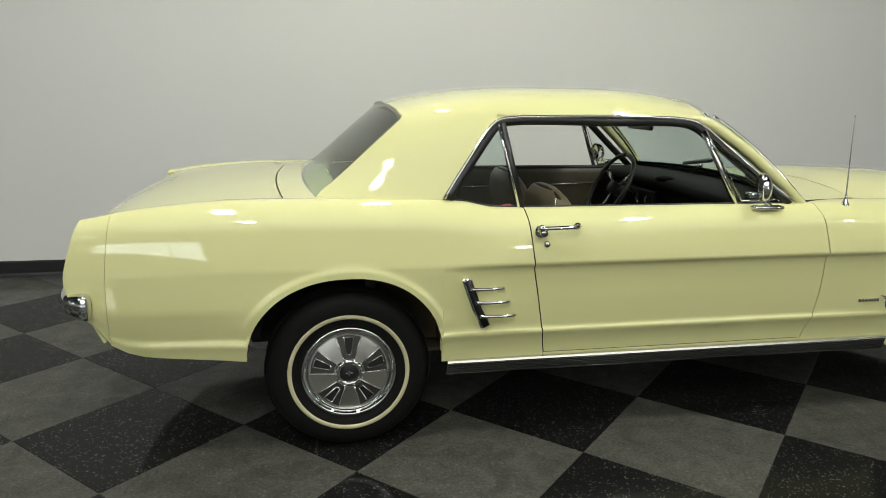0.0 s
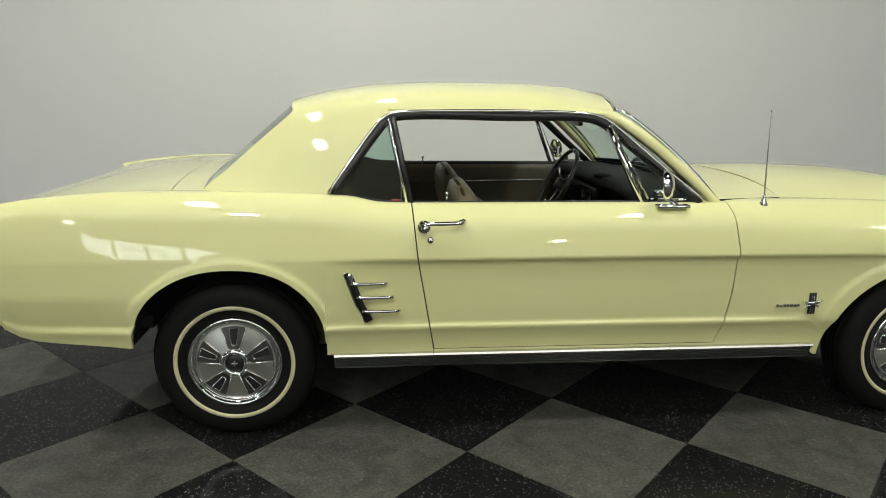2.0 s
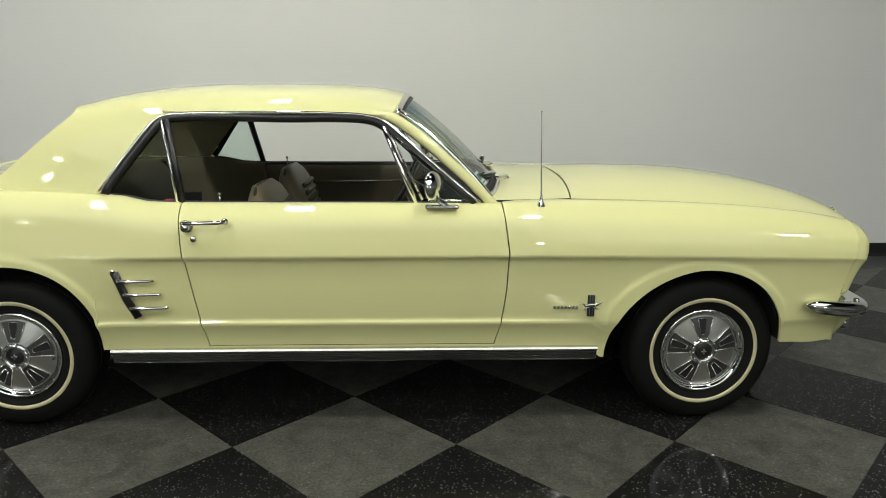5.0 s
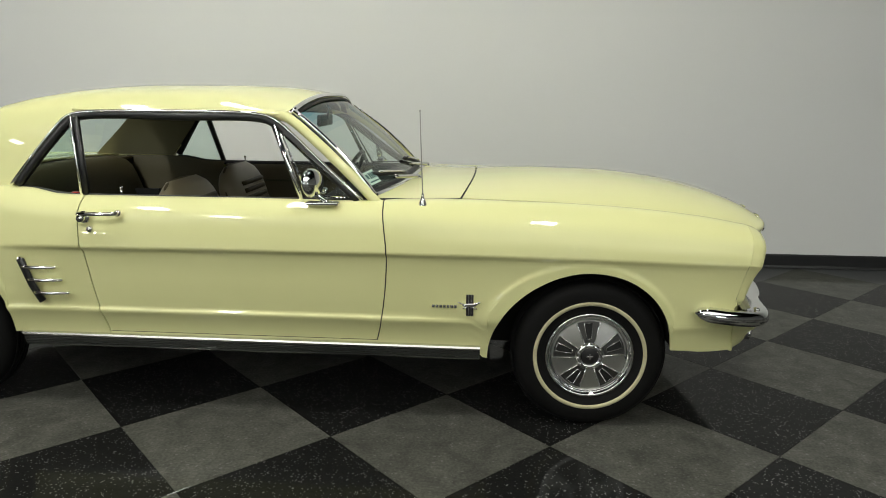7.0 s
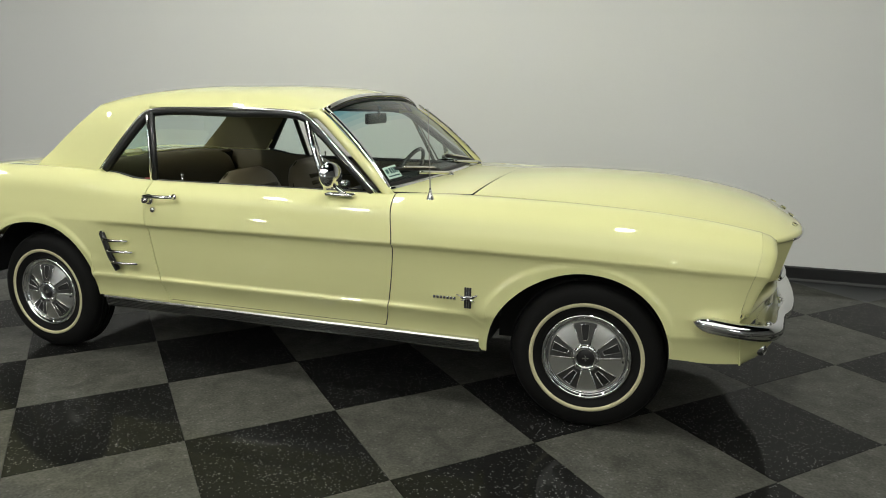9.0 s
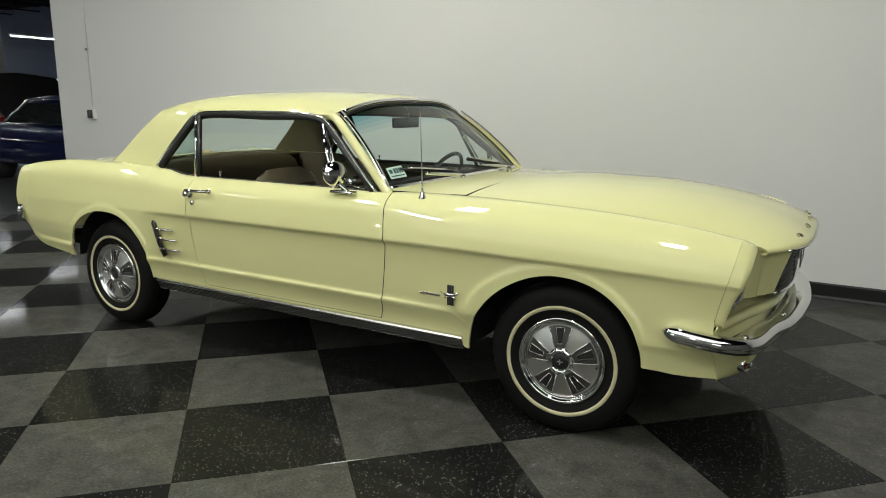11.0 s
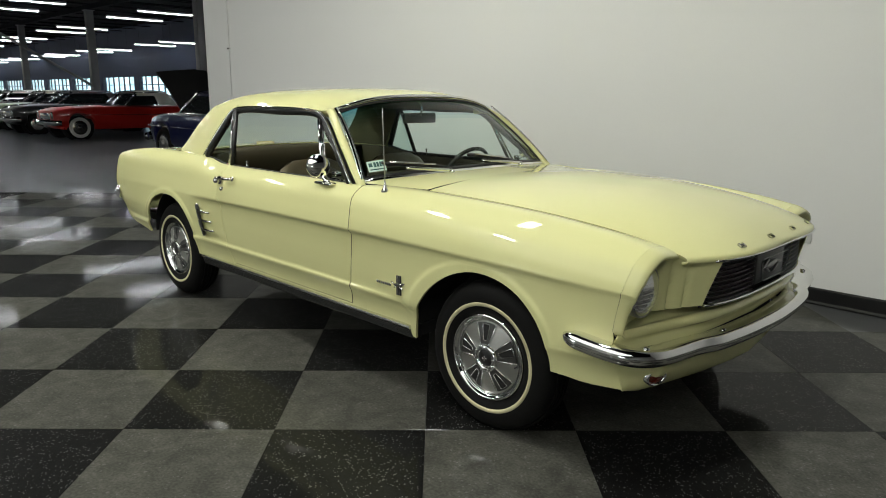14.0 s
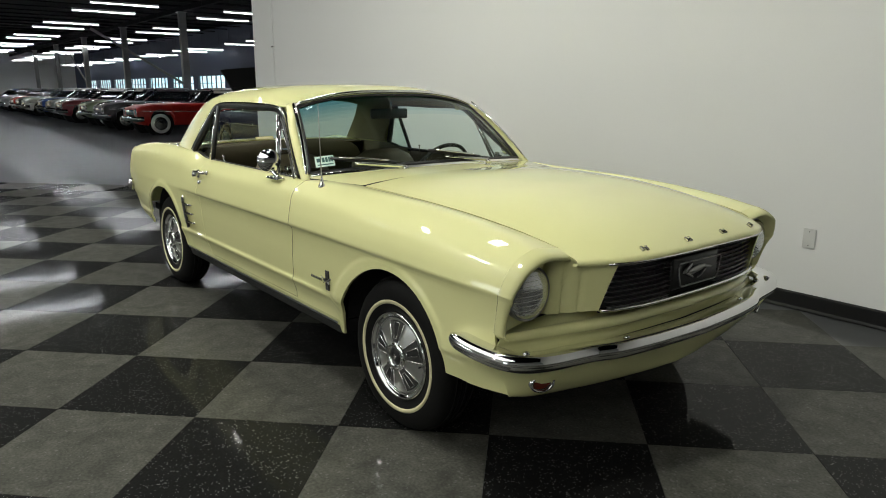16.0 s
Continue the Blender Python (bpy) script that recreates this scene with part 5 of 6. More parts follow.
tube(bm, [(-0.755, -0.725, 0.905), (-0.755, -0.725, 0.916)], 0.018, 12)
part("red_tag", bm, M_RED, car, "round red tag at the window")
# dashboard
bm = bmesh.new()
rows = []
for x, z in ((0.555, 0.905), (0.46, 0.915), (0.34, 0.912), (0.27, 0.90), (0.245, 0.878), (0.26, 0.852), (0.32, 0.842), (0.33, 0.80), (0.31, 0.72), (0.33, 0.66), (0.45, 0.62)):
    rows.append([(x + 0.03 * (1 - (abs(y) / 0.72) ** 2) * (1 if z > 0.9 else 0.4), y, z + (0.012 * (1 - (y / 0.72) ** 2) if z > 0.84 else 0)) for y in np.linspace(-0.715, 0.715, 25)])
grid(bm, rows, flip=True)
dash = part("dashboard", bm, M_DASH, car, "black padded dashboard")
bm = bmesh.new()
box(bm, 0.295, 0.335, 0.10, 0.62, 0.70, 0.835, 0.01)
part("instrument_panel", bm, M_BLACK, dash)
for y in (0.17, 0.27, 0.36, 0.45, 0.55):
    bm = bmesh.new()
    r = 0.045 if abs(y - 0.36) < 0.01 else 0.032
    revolve(bm, [(r, 0.283), (r, 0.291), (r - 0.006, 0.288), (r - 0.006, 0.296)], "x", 24, (0, y, 0.775))
    part("gauge_ring", bm, M_CHROME, dash)
bm = bmesh.new()
bmesh.ops.create_uvsphere(bm, u_segments=14, v_segments=8, radius=0.05, matrix=pose(0.30, 0.02, 0.915) @ Matrix.Diagonal((1, 1.2, 0.35, 1)))
part("dash_speaker", bm, M_DASH, dash)
# steering wheel
sw_m = pose(0.155, 0.36, 0.835, 0, -62, 0)
steer = new("steering_wheel")
steer.parent = car
tagged(steer, "dark three-spoke steering wheel with bright spokes")
bm = bmesh.new()
ring = [sw_m @ Vector((0.195 * math.cos(a), 0.195 * math.sin(a), 0)) for a in np.linspace(0, 2 * math.pi, 49)]
tube(bm, ring, 0.012, 10)
part("rim", bm, M_WHEELGREY, steer)
for a in (0, 120, 240):
    bm = bmesh.new()
    c, s_ = math.cos(radians(a + 180)), math.sin(radians(a + 180))
    sweep(bm, [sw_m @ Vector((0.03 * c, 0.03 * s_, -0.03)), sw_m @ Vector((0.19 * c, 0.19 * s_, 0))], [(-0.014, -0.002), (0.014, -0.002), (0.014, 0.002), (-0.014, 0.002)], (sw_m.to_3x3() @ Vector((0, 0, 1))))
    part("spoke", bm, M_SATIN, steer)
bm = bmesh.new()
tube(bm, [sw_m @ Vector((0, 0, 0.0)), sw_m @ Vector((0, 0, -0.05)), sw_m @ Vector((0, 0, -0.30))], 0.034, 14)
part("column", bm, M_WHEELGREY, steer)
# inside mirror
im = new("inside_mirror")
im.parent = car
bm = bmesh.new()
box(bm, 0.120, 0.142, -0.125, 0.125, 1.165, 1.222, 0.010)
part("mirror_body", bm, M_WHEELGREY, im)
bm = bmesh.new()
tube(bm, [(0.14, 0, 1.20), (0.155, 0, 1.25), (0.125, 0, 1.285)], 0.007, 8)
part("mirror_stem", bm, M_CHROME, im)


# ---- wheels ----
def build_wheel():
    """A wheel at the origin, its outer face towards -y."""
    w = new("wheel")
    bm = bmesh.new()
    prof = [(0.168, 0.060), (0.182, 0.078), (0.205, 0.088), (0.235, 0.091), (0.262, 0.088), (0.282, 0.080), (0.295, 0.068), (0.302, 0.056), (0.3060, 0.035), (0.3070, 0.0)]
    outer = [(r, -a) for r, a in prof]
    revolve(bm, outer + [(r, a) for r, a in prof[-2::-1]], "y", 72)
    tyre = part("tyre", bm, M_RUBBER, w, "black tyre with a thin cream stripe")
    # tread grooves
    for g in (-0.036, -0.012, 0.012, 0.036):
        bm = bmesh.new()
        revolve(bm, [(0.3132, g - 0.003), (0.3072, g - 0.0025), (0.3072, g + 0.0025), (0.3132, g + 0.003)], "y", 48)
        part("tread_rib", bm, M_RUBBER, tyre)
    bm = bmesh.new()
    revolve(bm, [(0.211, -0.0885), (0.2125, -0.0912), (0.219, -0.0925), (0.2255, -0.0925), (0.227, -0.090)], "y", 72)
    part("whitewall_stripe", bm, M_WHITEWALL, tyre, "cream stripe")
    # rim with a stepped chrome edge
    bm = bmesh.new()
    revolve(bm, [(0.180, -0.060), (0.180, -0.074), (0.1765, -0.083), (0.171, -0.086), (0.166, -0.083), (0.162, -0.075), (0.158, -0.071), (0.154, -0.074), (0.151, -0.071), (0.149, -0.064)], "y", 72)
    rim = part("rim", bm, M_CHROME, w, "bright chrome rim")
    bm = bmesh.new()
    revolve(bm, [(0.18, 0.07), (0.16, 0.0), (0.05, -0.01), (0.0001, -0.01)], "y", 40)
    part("wheel_drum", bm, M_MATT, w)
    # hubcap dish
    bm = bmesh.new()
    revolve(bm, [(0.155, -0.066), (0.148, -0.064), (0.140, -0.067), (0.10, -0.076), (0.06, -0.083), (0.052, -0.084)], "y", 60)
    cap = part("hubcap", bm, M_CAP, w, "satin hubcap with slots and raised ribs")
    lean = math.atan2(0.016, 0.08)
    for k in range(5):
        a = radians(90 + 72 * k)
        rot = Matrix.Rotation(-a, 4, "Y")
        # dark grey sector round each slot
        bm = bmesh.new()
        rows = []
        for r in (0.058, 0.085, 0.115, 0.143):
            rows.append([(r * math.cos(t), -0.0868 + 0.195 * (r - 0.058), r * math.sin(t)) for t in np.radians(np.linspace(-19, 19, 9))])
        grid(bm, rows)
        bmesh.ops.transform(bm, matrix=rot, verts=bm.verts)
        part("sector", bm, M_SECTOR, cap, "dark grey painted sector")
        bm = bmesh.new()
        rows = []
        for r, h in ((0.074, 0.0078), (0.134, 0.0160)):
            rows.append([(r, -0.0880 + 0.195 * (r - 0.058), -h), (r, -0.0880 + 0.195 * (r - 0.058), h)])
        grid(bm, rows)
        bmesh.ops.transform(bm, matrix=rot, verts=bm.verts)
        part("slot", bm, M_MATT, cap)
        bm = bmesh.new()
        pt = lambda r, h: (r, -0.0884 + 0.195 * (r - 0.058), h)
        tube(bm, [pt(0.073, -0.0088), pt(0.135, -0.0172), pt(0.136, 0.0), pt(0.135, 0.0172), pt(0.073, 0.0088), pt(0.0725, 0.0), pt(0.073, -0.0088)], 0.0019, 6)
        bmesh.ops.transform(bm, matrix=rot, verts=bm.verts)
        part("slot_trim", bm, M_CHROME, cap)
        for side in (-19, 19):
            bm = bmesh.new()
            t = radians(side)
            sweep(bm, [(r * math.cos(t), -0.0874 + 0.195 * (r - 0.058), r * math.sin(t)) for r in (0.056, 0.10, 0.144)], [(-0.0026, -0.002), (-0.0016, 0.003), (0.0016, 0.003), (0.0026, -0.002)], up=(0, -1, 0))
            bmesh.ops.transform(bm, matrix=rot, verts=bm.verts)
            part("rib", bm, M_CHROME, cap)
    bm = bmesh.new()
    revolve(bm, [(0.058, -0.080), (0.056, -0.089), (0.049, -0.096), (0.042, -0.097), (0.036, -0.094), (0.033, -0.088)], "y", 40)
    boss = part("hub", bm, M_CHROME, cap, "chrome hub ring")
    for k in range(10):
        a = 2 * math.pi * k / 10
        c = (0.049 * math.cos(a), -0.0965, 0.049 * math.sin(a))
        bm = bmesh.new()
        box(bm, c[0] - 0.004, c[0] + 0.004, c[1] - 0.004, c[1] + 0.002, c[2] - 0.004, c[2] + 0.004, 0.0012)
        part("stud", bm, M_CHROME, cap)
    bm = bmesh.new()
    revolve(bm, [(0.034, -0.087), (0.030, -0.090), (0.016, -0.093), (0.0001, -0.0935)], "y", 32)
    part("hub_centre", bm, M_BLACK, cap)
    bm = bmesh.new()
    box(bm, -0.012, 0.012, -0.0955, -0.0925, -0.0022, 0.0032, 0.0008)
    box(bm, -0.003, 0.003, -0.0955, -0.0925, -0.011, 0.011, 0.0008)
    part("hub_badge", bm, M_CHROME, cap)
    bm = bmesh.new()
    tube(bm, [(0.143, -0.07, -0.012), (0.144, -0.088, -0.013)], 0.0035, 8)
    part("valve_stem", bm, M_BLACK, w)
    return w


wheel = build_wheel()
wheel.parent = car
wheel.matrix_basis = pose(-AXLE, -0.738, 0.305)
for wx, wy, turn, spin in ((AXLE + 0.010, -0.738, 2, -4), (-AXLE, 0.738, 180, 30), (AXLE + 0.010, 0.738, 182, 51)):
    copy_thing(wheel, pose(wx, wy, 0.305, 0, 0, turn) @ pose(0, 0, 0, 0, spin, 0))

# dark wheel houses and floor pan
for xc, back, ahead, foot, crown in ARCHES:
    for s in (1, -1):
        bm = bmesh.new()
        arch = [c * ((back if c < 0 else ahead) + 0.010) for c in [-math.cos(math.pi * k / 24) for k in range(25)]]
        rows = []
        for w, up in ((0.50, 0.05), (0.76, 0.05), (0.792, 0.02)):
            rows.append([(xc + d, s * w, foot - 0.004 + (crown + up + 0.004 - foot) * max(1 - abs(d / ((back if d < 0 else ahead) + 0.010)) ** 2.25, 0) ** 0.5) for d in arch])
        grid(bm, rows)
        box(bm, xc - back - 0.01, xc + ahead + 0.01, s * 0.50 - 0.01, s * 0.50 + 0.01, 0.33, 0.76)
        part("wheel_house", bm, M_MATT, car, "black undersealed wheel house", False)
bm = bmesh.new()
box(bm, -2.15, -1.70, -0.70, 0.70, 0.41, 0.46)
box(bm, -1.72, -0.985, -0.50, 0.50, 0.35, 0.44)
box(bm, -0.985, 0.955, -0.78, 0.78, 0.275, 0.33)
box(bm, 0.955, 1.70, -0.50, 0.50, 0.24, 0.75)
box(bm, 1.70, 1.93, -0.68, 0.68, 0.33, 0.40)
part("floor_pan", bm, M_MATT, car, "black underbody", False)
for ax in (-AXLE, AXLE):
    bm = bmesh.new()
    tube(bm, [(ax, -0.70, 0.307), (ax, 0.70, 0.307)], 0.035, 12)
    part("axle", bm, M_MATT, car)


# ---- the hall beyond the partition ----
M_HALLWALL = grain(material("hall_wall_panel", (0.06, 0.08, 0.14), 0.7), (0.06, 0.08, 0.14), (0.045, 0.062, 0.11), 8, 0.15, 0.6)
M_ENDWALL = grain(material("white_end_wall", (0.74, 0.76, 0.78), 0.6), (0.74, 0.76, 0.78), (0.64, 0.66, 0.68), 8, 0.15, 0.6)
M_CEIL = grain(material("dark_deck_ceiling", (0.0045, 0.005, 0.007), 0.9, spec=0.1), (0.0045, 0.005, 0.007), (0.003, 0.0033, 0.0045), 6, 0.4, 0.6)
M_COLUMN = grain(material("grey_column_paint", (0.17, 0.17, 0.165), 0.5), (0.17, 0.17, 0.165), (0.13, 0.13, 0.125), 14, 1.2, 0.6)
M_TUBE = glow("fluorescent_tube", (0.93, 0.97, 1.0), 46.0)
M_HOUSING = material("white_fixture_enamel", (0.55, 0.52, 0.53), 0.4)
M_FRAME = material("window_frame_grey", (0.10, 0.11, 0.13), 0.5)
HALL_Y, HALL_X, HALL_TOP = 20.0, -112.0, 6.4
WIN_LOW, WIN_TOP = 1.10, 2.55


def wall_with_windows():
    """North wall of the hall, pierced by a band of windows."""
    w = tagged(link_mesh("wall_hall", box(bmesh.new(), HALL_X, 13.2, HALL_Y, HALL_Y + 0.3, 0, WIN_LOW), M_HALLWALL, None, "", False), "blue-grey panelled hall wall with a band of windows", "wall", kind="structure")
    part("wall_upper", box(bmesh.new(), HALL_X, 13.2, HALL_Y, HALL_Y + 0.3, WIN_TOP, HALL_TOP), M_HALLWALL, w, "", False)
    x = -16.0
    part("wall_pier", box(bmesh.new(), x, 13.2, HALL_Y, HALL_Y + 0.3, WIN_LOW, WIN_TOP), M_HALLWALL, w, "", False)
    n = 1
    while x > HALL_X + 8:
        part("wall_pier", box(bmesh.new(), x - 7.6, x - 6.6, HALL_Y, HALL_Y + 0.3, WIN_LOW, WIN_TOP), M_HALLWALL, w, "", False)
        win = thing("window_%d" % n, "wide bright window with slim grey mullions", "window", (x - 3.3, HALL_Y, 0), kind="structure")
        n += 1
        for k in range(7):
            xx = 3.3 - 1.1 * k
            part("window_frame", box(bmesh.new(), xx - (0.06 if k % 2 == 0 else 0.03), xx + (0.06 if k % 2 == 0 else 0.03), 0.05, 0.15, WIN_LOW, WIN_TOP, 0.01), M_FRAME, win)
        part("window_frame", box(bmesh.new(), -3.3, 3.3, 0.06, 0.14, WIN_LOW, WIN_LOW + 0.08), M_FRAME, win)
        part("window_frame", box(bmesh.new(), -3.3, 3.3, 0.07, 0.13, WIN_LOW + 0.80, WIN_LOW + 0.86), M_FRAME, win)
        part("window_sill", box(bmesh.new(), -3.3, 3.3, -0.06, 0.05, WIN_LOW - 0.03, WIN_LOW + 0.02), M_FRAME, win)
        for k in range(3):
            bm = bmesh.new()
            box(bm, -3.24 + 2.2 * k, -1.16 + 2.2 * k, 0.095, 0.101, WIN_LOW + 0.08, WIN_TOP)
            g = part("pane", bm, M_GLASS, win, "", False)
            g.visible_shadow = False
        x -= 7.6
    part("wall_pier", box(bmesh.new(), HALL_X, x, HALL_Y, HALL_Y + 0.3, WIN_LOW, WIN_TOP), M_HALLWALL, w, "", False)


wall_with_windows()
M_SKYLINE = glow("pale_distance", (0.62, 0.82, 1.0), 2.4)
tone = node(M_SKYLINE, "ShaderNodeTexNoise", Scale=0.35, Detail=4.0)
where = node(M_SKYLINE, "ShaderNodeNewGeometry")
link(M_SKYLINE, where.outputs["Position"], tone.inputs["Vector"])
shade = node(M_SKYLINE, "ShaderNodeMix")
shade.data_type = "RGBA"
shade.inputs[6].default_value, shade.inputs[7].default_value = (0.52, 0.70, 0.80, 1), (0.84, 0.94, 1.0, 1)
spread = node(M_SKYLINE, "ShaderNodeMapRange")
spread.inputs["From Min"].default_value, spread.inputs["From Max"].default_value = 0.42, 0.58
link(M_SKYLINE, tone.outputs[0], spread.inputs["Value"])
link(M_SKYLINE, spread.outputs[0], shade.inputs[0])
link(M_SKYLINE, shade.outputs[2], M_SKYLINE.node_tree.nodes["Principled BSDF"].inputs["Emission Color"])
slab("backdrop", -330.0, 13.0, 40.0, 40.2, -0.2, 12.0, M_SKYLINE, "hazy pale blue distance outside the windows", "backdrop")
slab("wall_hall_end", HALL_X - 0.3, HALL_X, -16.2, HALL_Y + 0.3, 0, HALL_TOP, M_ENDWALL, "white painted end wall of the hall", "wall")
slab("wall_hall_south", HALL_X, -62.0, -16.2, -16.0, 0, HALL_TOP, M_HALLWALL, "blue-grey side wall of the hall", "wall")
slab("wall_hall_east", 13.2, 13.4, -16.2, HALL_Y + 0.3, 0, HALL_TOP, M_HALLWALL, "blue-grey end wall behind the partition", "wall")
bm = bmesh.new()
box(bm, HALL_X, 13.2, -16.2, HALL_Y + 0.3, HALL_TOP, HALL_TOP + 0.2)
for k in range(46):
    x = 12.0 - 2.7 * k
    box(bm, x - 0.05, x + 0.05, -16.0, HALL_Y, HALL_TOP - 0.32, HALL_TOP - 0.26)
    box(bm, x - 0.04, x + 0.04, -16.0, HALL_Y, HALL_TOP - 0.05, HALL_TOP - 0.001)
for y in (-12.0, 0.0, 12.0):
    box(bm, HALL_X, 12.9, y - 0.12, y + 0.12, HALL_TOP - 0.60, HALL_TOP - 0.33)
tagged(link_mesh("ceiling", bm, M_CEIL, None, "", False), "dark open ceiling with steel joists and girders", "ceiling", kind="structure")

# columns
COLUMNS = [(-26.4 - 13.0 * k, 12.0) for k in range(6)] + [(-26.4 - 13.0 * k, 0.0) for k in range(1, 6)]
for k, (x, y) in enumerate(COLUMNS):
    col = thing("column", "square grey steel column rising to the ceiling", "column", (x, y, 0), "hall columns")
    part("shaft", box(bmesh.new(), -0.19, 0.19, -0.19, 0.19, 0.0, HALL_TOP - 0.60, 0.02), M_COLUMN, col)
    part("base_plate", box(bmesh.new(), -0.28, 0.28, -0.28, 0.28, 0.0, 0.03), M_COLUMN, col, "", False)
    part("cap_plate", box(bmesh.new(), -0.26, 0.26, -0.26, 0.26, HALL_TOP - 0.63, HALL_TOP - 0.601), M_COLUMN, col, "", False)
    if k in (1, 3):
        bm = bmesh.new()
        tube(bm, [(0, 0.0, 1.6), (-6.5 if k == 3 else 0, -5.0 if k == 1 else 0, 4.6)], 0.07, 8)
        part("brace", bm, M_COLUMN, col)


def strip_light(z):
    s = thing("strip_light", "twin-tube fluorescent strip light hung from the ceiling", "strip light", (0, 0, z), "hall strip lights")
    part("housing", box(bmesh.new(), -0.09, 0.09, -1.42, 1.42, 0.03, 0.11, 0.01), M_HOUSING, s, "", False)
    for d in (-0.025, 0.025):
        bm = bmesh.new()
        tube(bm, [(d, -1.4, 0.0), (d, 1.4, 0.0)], 0.0075, 6)
        part("tube", bm, M_TUBE, s, "lit white tube")
    for y in (-1.1, 1.1):
        bm = bmesh.new()
        tube(bm, [(0, y, 0.10), (0, y, HALL_TOP - z - 0.002)], 0.006, 5)
        part("hanger", bm, M_MATT, s)
    return s


first_strip, low_strip = strip_light(5.0), strip_light(4.5)
low_strip.matrix_basis = pose(-19.0, 18.4, 4.5)
first_strip.matrix_basis = pose(-19.0, 6.6, 5.0)
for i in range(8):
    for x in (-19.0 - 11.5 * i, -22.8 - 11.5 * i):
        # rows -5.2 and 0.7 are mostly unseen, added to light the parked cars' fronts
        for y in (-5.2, 0.7, 6.6, 12.5, 18.4):
            if y > 15 and x != -19.0:
                copy_thing(low_strip, pose(x, y, 4.5))
            elif y < 15 and (x, y) != (-19.0, 6.6):
                copy_thing(first_strip, pose(x, y, 5.0))


# ---- parked cars ----
def paint(name, c):
    return grain(material(name, c, 0.3, coat=1.0, coat_rough=0.05), c, tuple(v * 0.9 for v in c), 50, 1.0, 0.6)


M_WINDOW = material("parked_car_glass", (0.02, 0.024, 0.025), 0.04, coat=1.0, ior=1.8, spec=1.0)
M_WW = material("wide_whitewall", (0.65, 0.65, 0.62), 0.6)


def parked_car(name, label, body_mat, top_mat, where, whitewall=False, hood_open=False, fins=0.0, group="parked cars", turn=-90, cabin=(0.0, 1.0), pillar=0.30, eave=1.275):
    """A sedan of the period, nose towards +x, built about the middle of its wheelbase."""
    c = thing(name, label, "car", where, group, turn=turn)
    top = curve([-2.45, -2.2, -1.2, -0.9, 0.9, 1.6, 2.2, 2.42], [0.80 + fins * 0.6, 0.88 + fins, 0.92 + fins * 0.4, 0.92, 0.95, 0.93, 0.86, 0.78])
    low = curve([-2.45, -2.2, -1.9, 1.9, 2.3, 2.42], [0.45, 0.32, 0.28, 0.28, 0.32, 0.42])
    half = curve([-2.45, -2.2, -1.0, 1.0, 2.1, 2.42], [0.78, 0.86, 0.91, 0.91, 0.86, 0.76])
    bm = bmesh.new()
    rows = []
    arch = [ax + 0.41 * math.sin(q) for ax in (-1.5, 1.5) for q in np.linspace(-math.pi / 2, math.pi / 2, 11)]
    plain = [x for x in np.linspace(-2.45, 2.42, 26) if min(abs(x - 1.5), abs(x + 1.5)) > 0.43]
    for x in sorted(plain + arch):
        a, b, h = top(x), low(x), half(x)
        d = min(abs(x - 1.5), abs(x + 1.5))
        if d < 0.4099:
            b = max(b, 0.325 + math.sqrt(0.41 ** 2 - d * d) * 0.97)
        r = [(0.0, b), (h * 0.86, b), (h * 0.97, b + 0.10 * min(1, (a - b) / 0.62)), (h, b + 0.28 * min(1, (a - b) / 0.62)), (h * 0.985, (a + b) / 2 + 0.08 * min(1, (a - b) / 0.62)), (h, a - 0.14), (h * 0.95, a - 0.04), (h * 0.84, a), (h * 0.5, a + 0.015), (0.0, a + 0.03)]
        rows.append([Vector((x, w, z)) for w, z in r] + [Vector((x, -w, z)) for w, z in r[-2:0:-1]])
    vs = grid(bm, rows, closed=True)
    bm.faces.new(vs[0][::-1])
    bm.faces.new(vs[-1])
    bmesh.ops.recalc_face_normals(bm, faces=bm.faces[:])
    sharpen(part("body", bm, body_mat, c), 40)
    # cabin
    bm = bmesh.new()
    rows = []
    for z, xf, xr, h in ((0.93, 0.95, -1.30, 0.80), (1.05, 0.78, -1.22, 0.76), (1.30, 0.42, -0.98, 0.68), (1.33, 0.36, -0.94, 0.66)):
        rows.append([Vector((xf, h * 0.8, z)), Vector((xf + 0.06, 0, z)), Vector((xf, -h * 0.8, z)), Vector((xf - 0.12, -h, z)), Vector((xr + 0.2, -h, z)), Vector((xr, -h * 0.8, z)), Vector((xr - 0.05, 0, z)), Vector((xr, h * 0.8, z)), Vector((xr + 0.2, h, z)), Vector((xf - 0.12, h, z))])
    grid(bm, rows, closed=True)
    bmesh.ops.recalc_face_normals(bm, faces=bm.faces[:])
    sharpen(part("glasshouse", bm, M_WINDOW, c, "dark glass"), 25)
    bm = bmesh.new()
    rows = []
    for z, xf, xr, h in ((eave, 0.44, -1.02 - 0.4 * (1.275 - eave), 0.705 + 0.25 * (1.275 - eave)), (1.345, 0.39, -0.98, 0.675), (1.385, 0.22, -0.84, 0.58), (1.40, 0.0, -0.6, 0.40)):
        rows.append([Vector((xf, h * 0.8, z)), Vector((xf + 0.05, 0, z)), Vector((xf, -h * 0.8, z)), Vector((xf - 0.12, -h, z)), Vector((xr + 0.15, -h, z)), Vector((xr, -h * 0.8, z)), Vector((xr - 0.04, 0, z)), Vector((xr, h * 0.8, z)), Vector((xr + 0.15, h, z)), Vector((xf - 0.12, h, z))])
    vs = grid(bm, rows, closed=True)
    bm.faces.new(vs[-1])
    bmesh.ops.recalc_face_normals(bm, faces=bm.faces[:])
    part("roof", bm, top_mat, c)
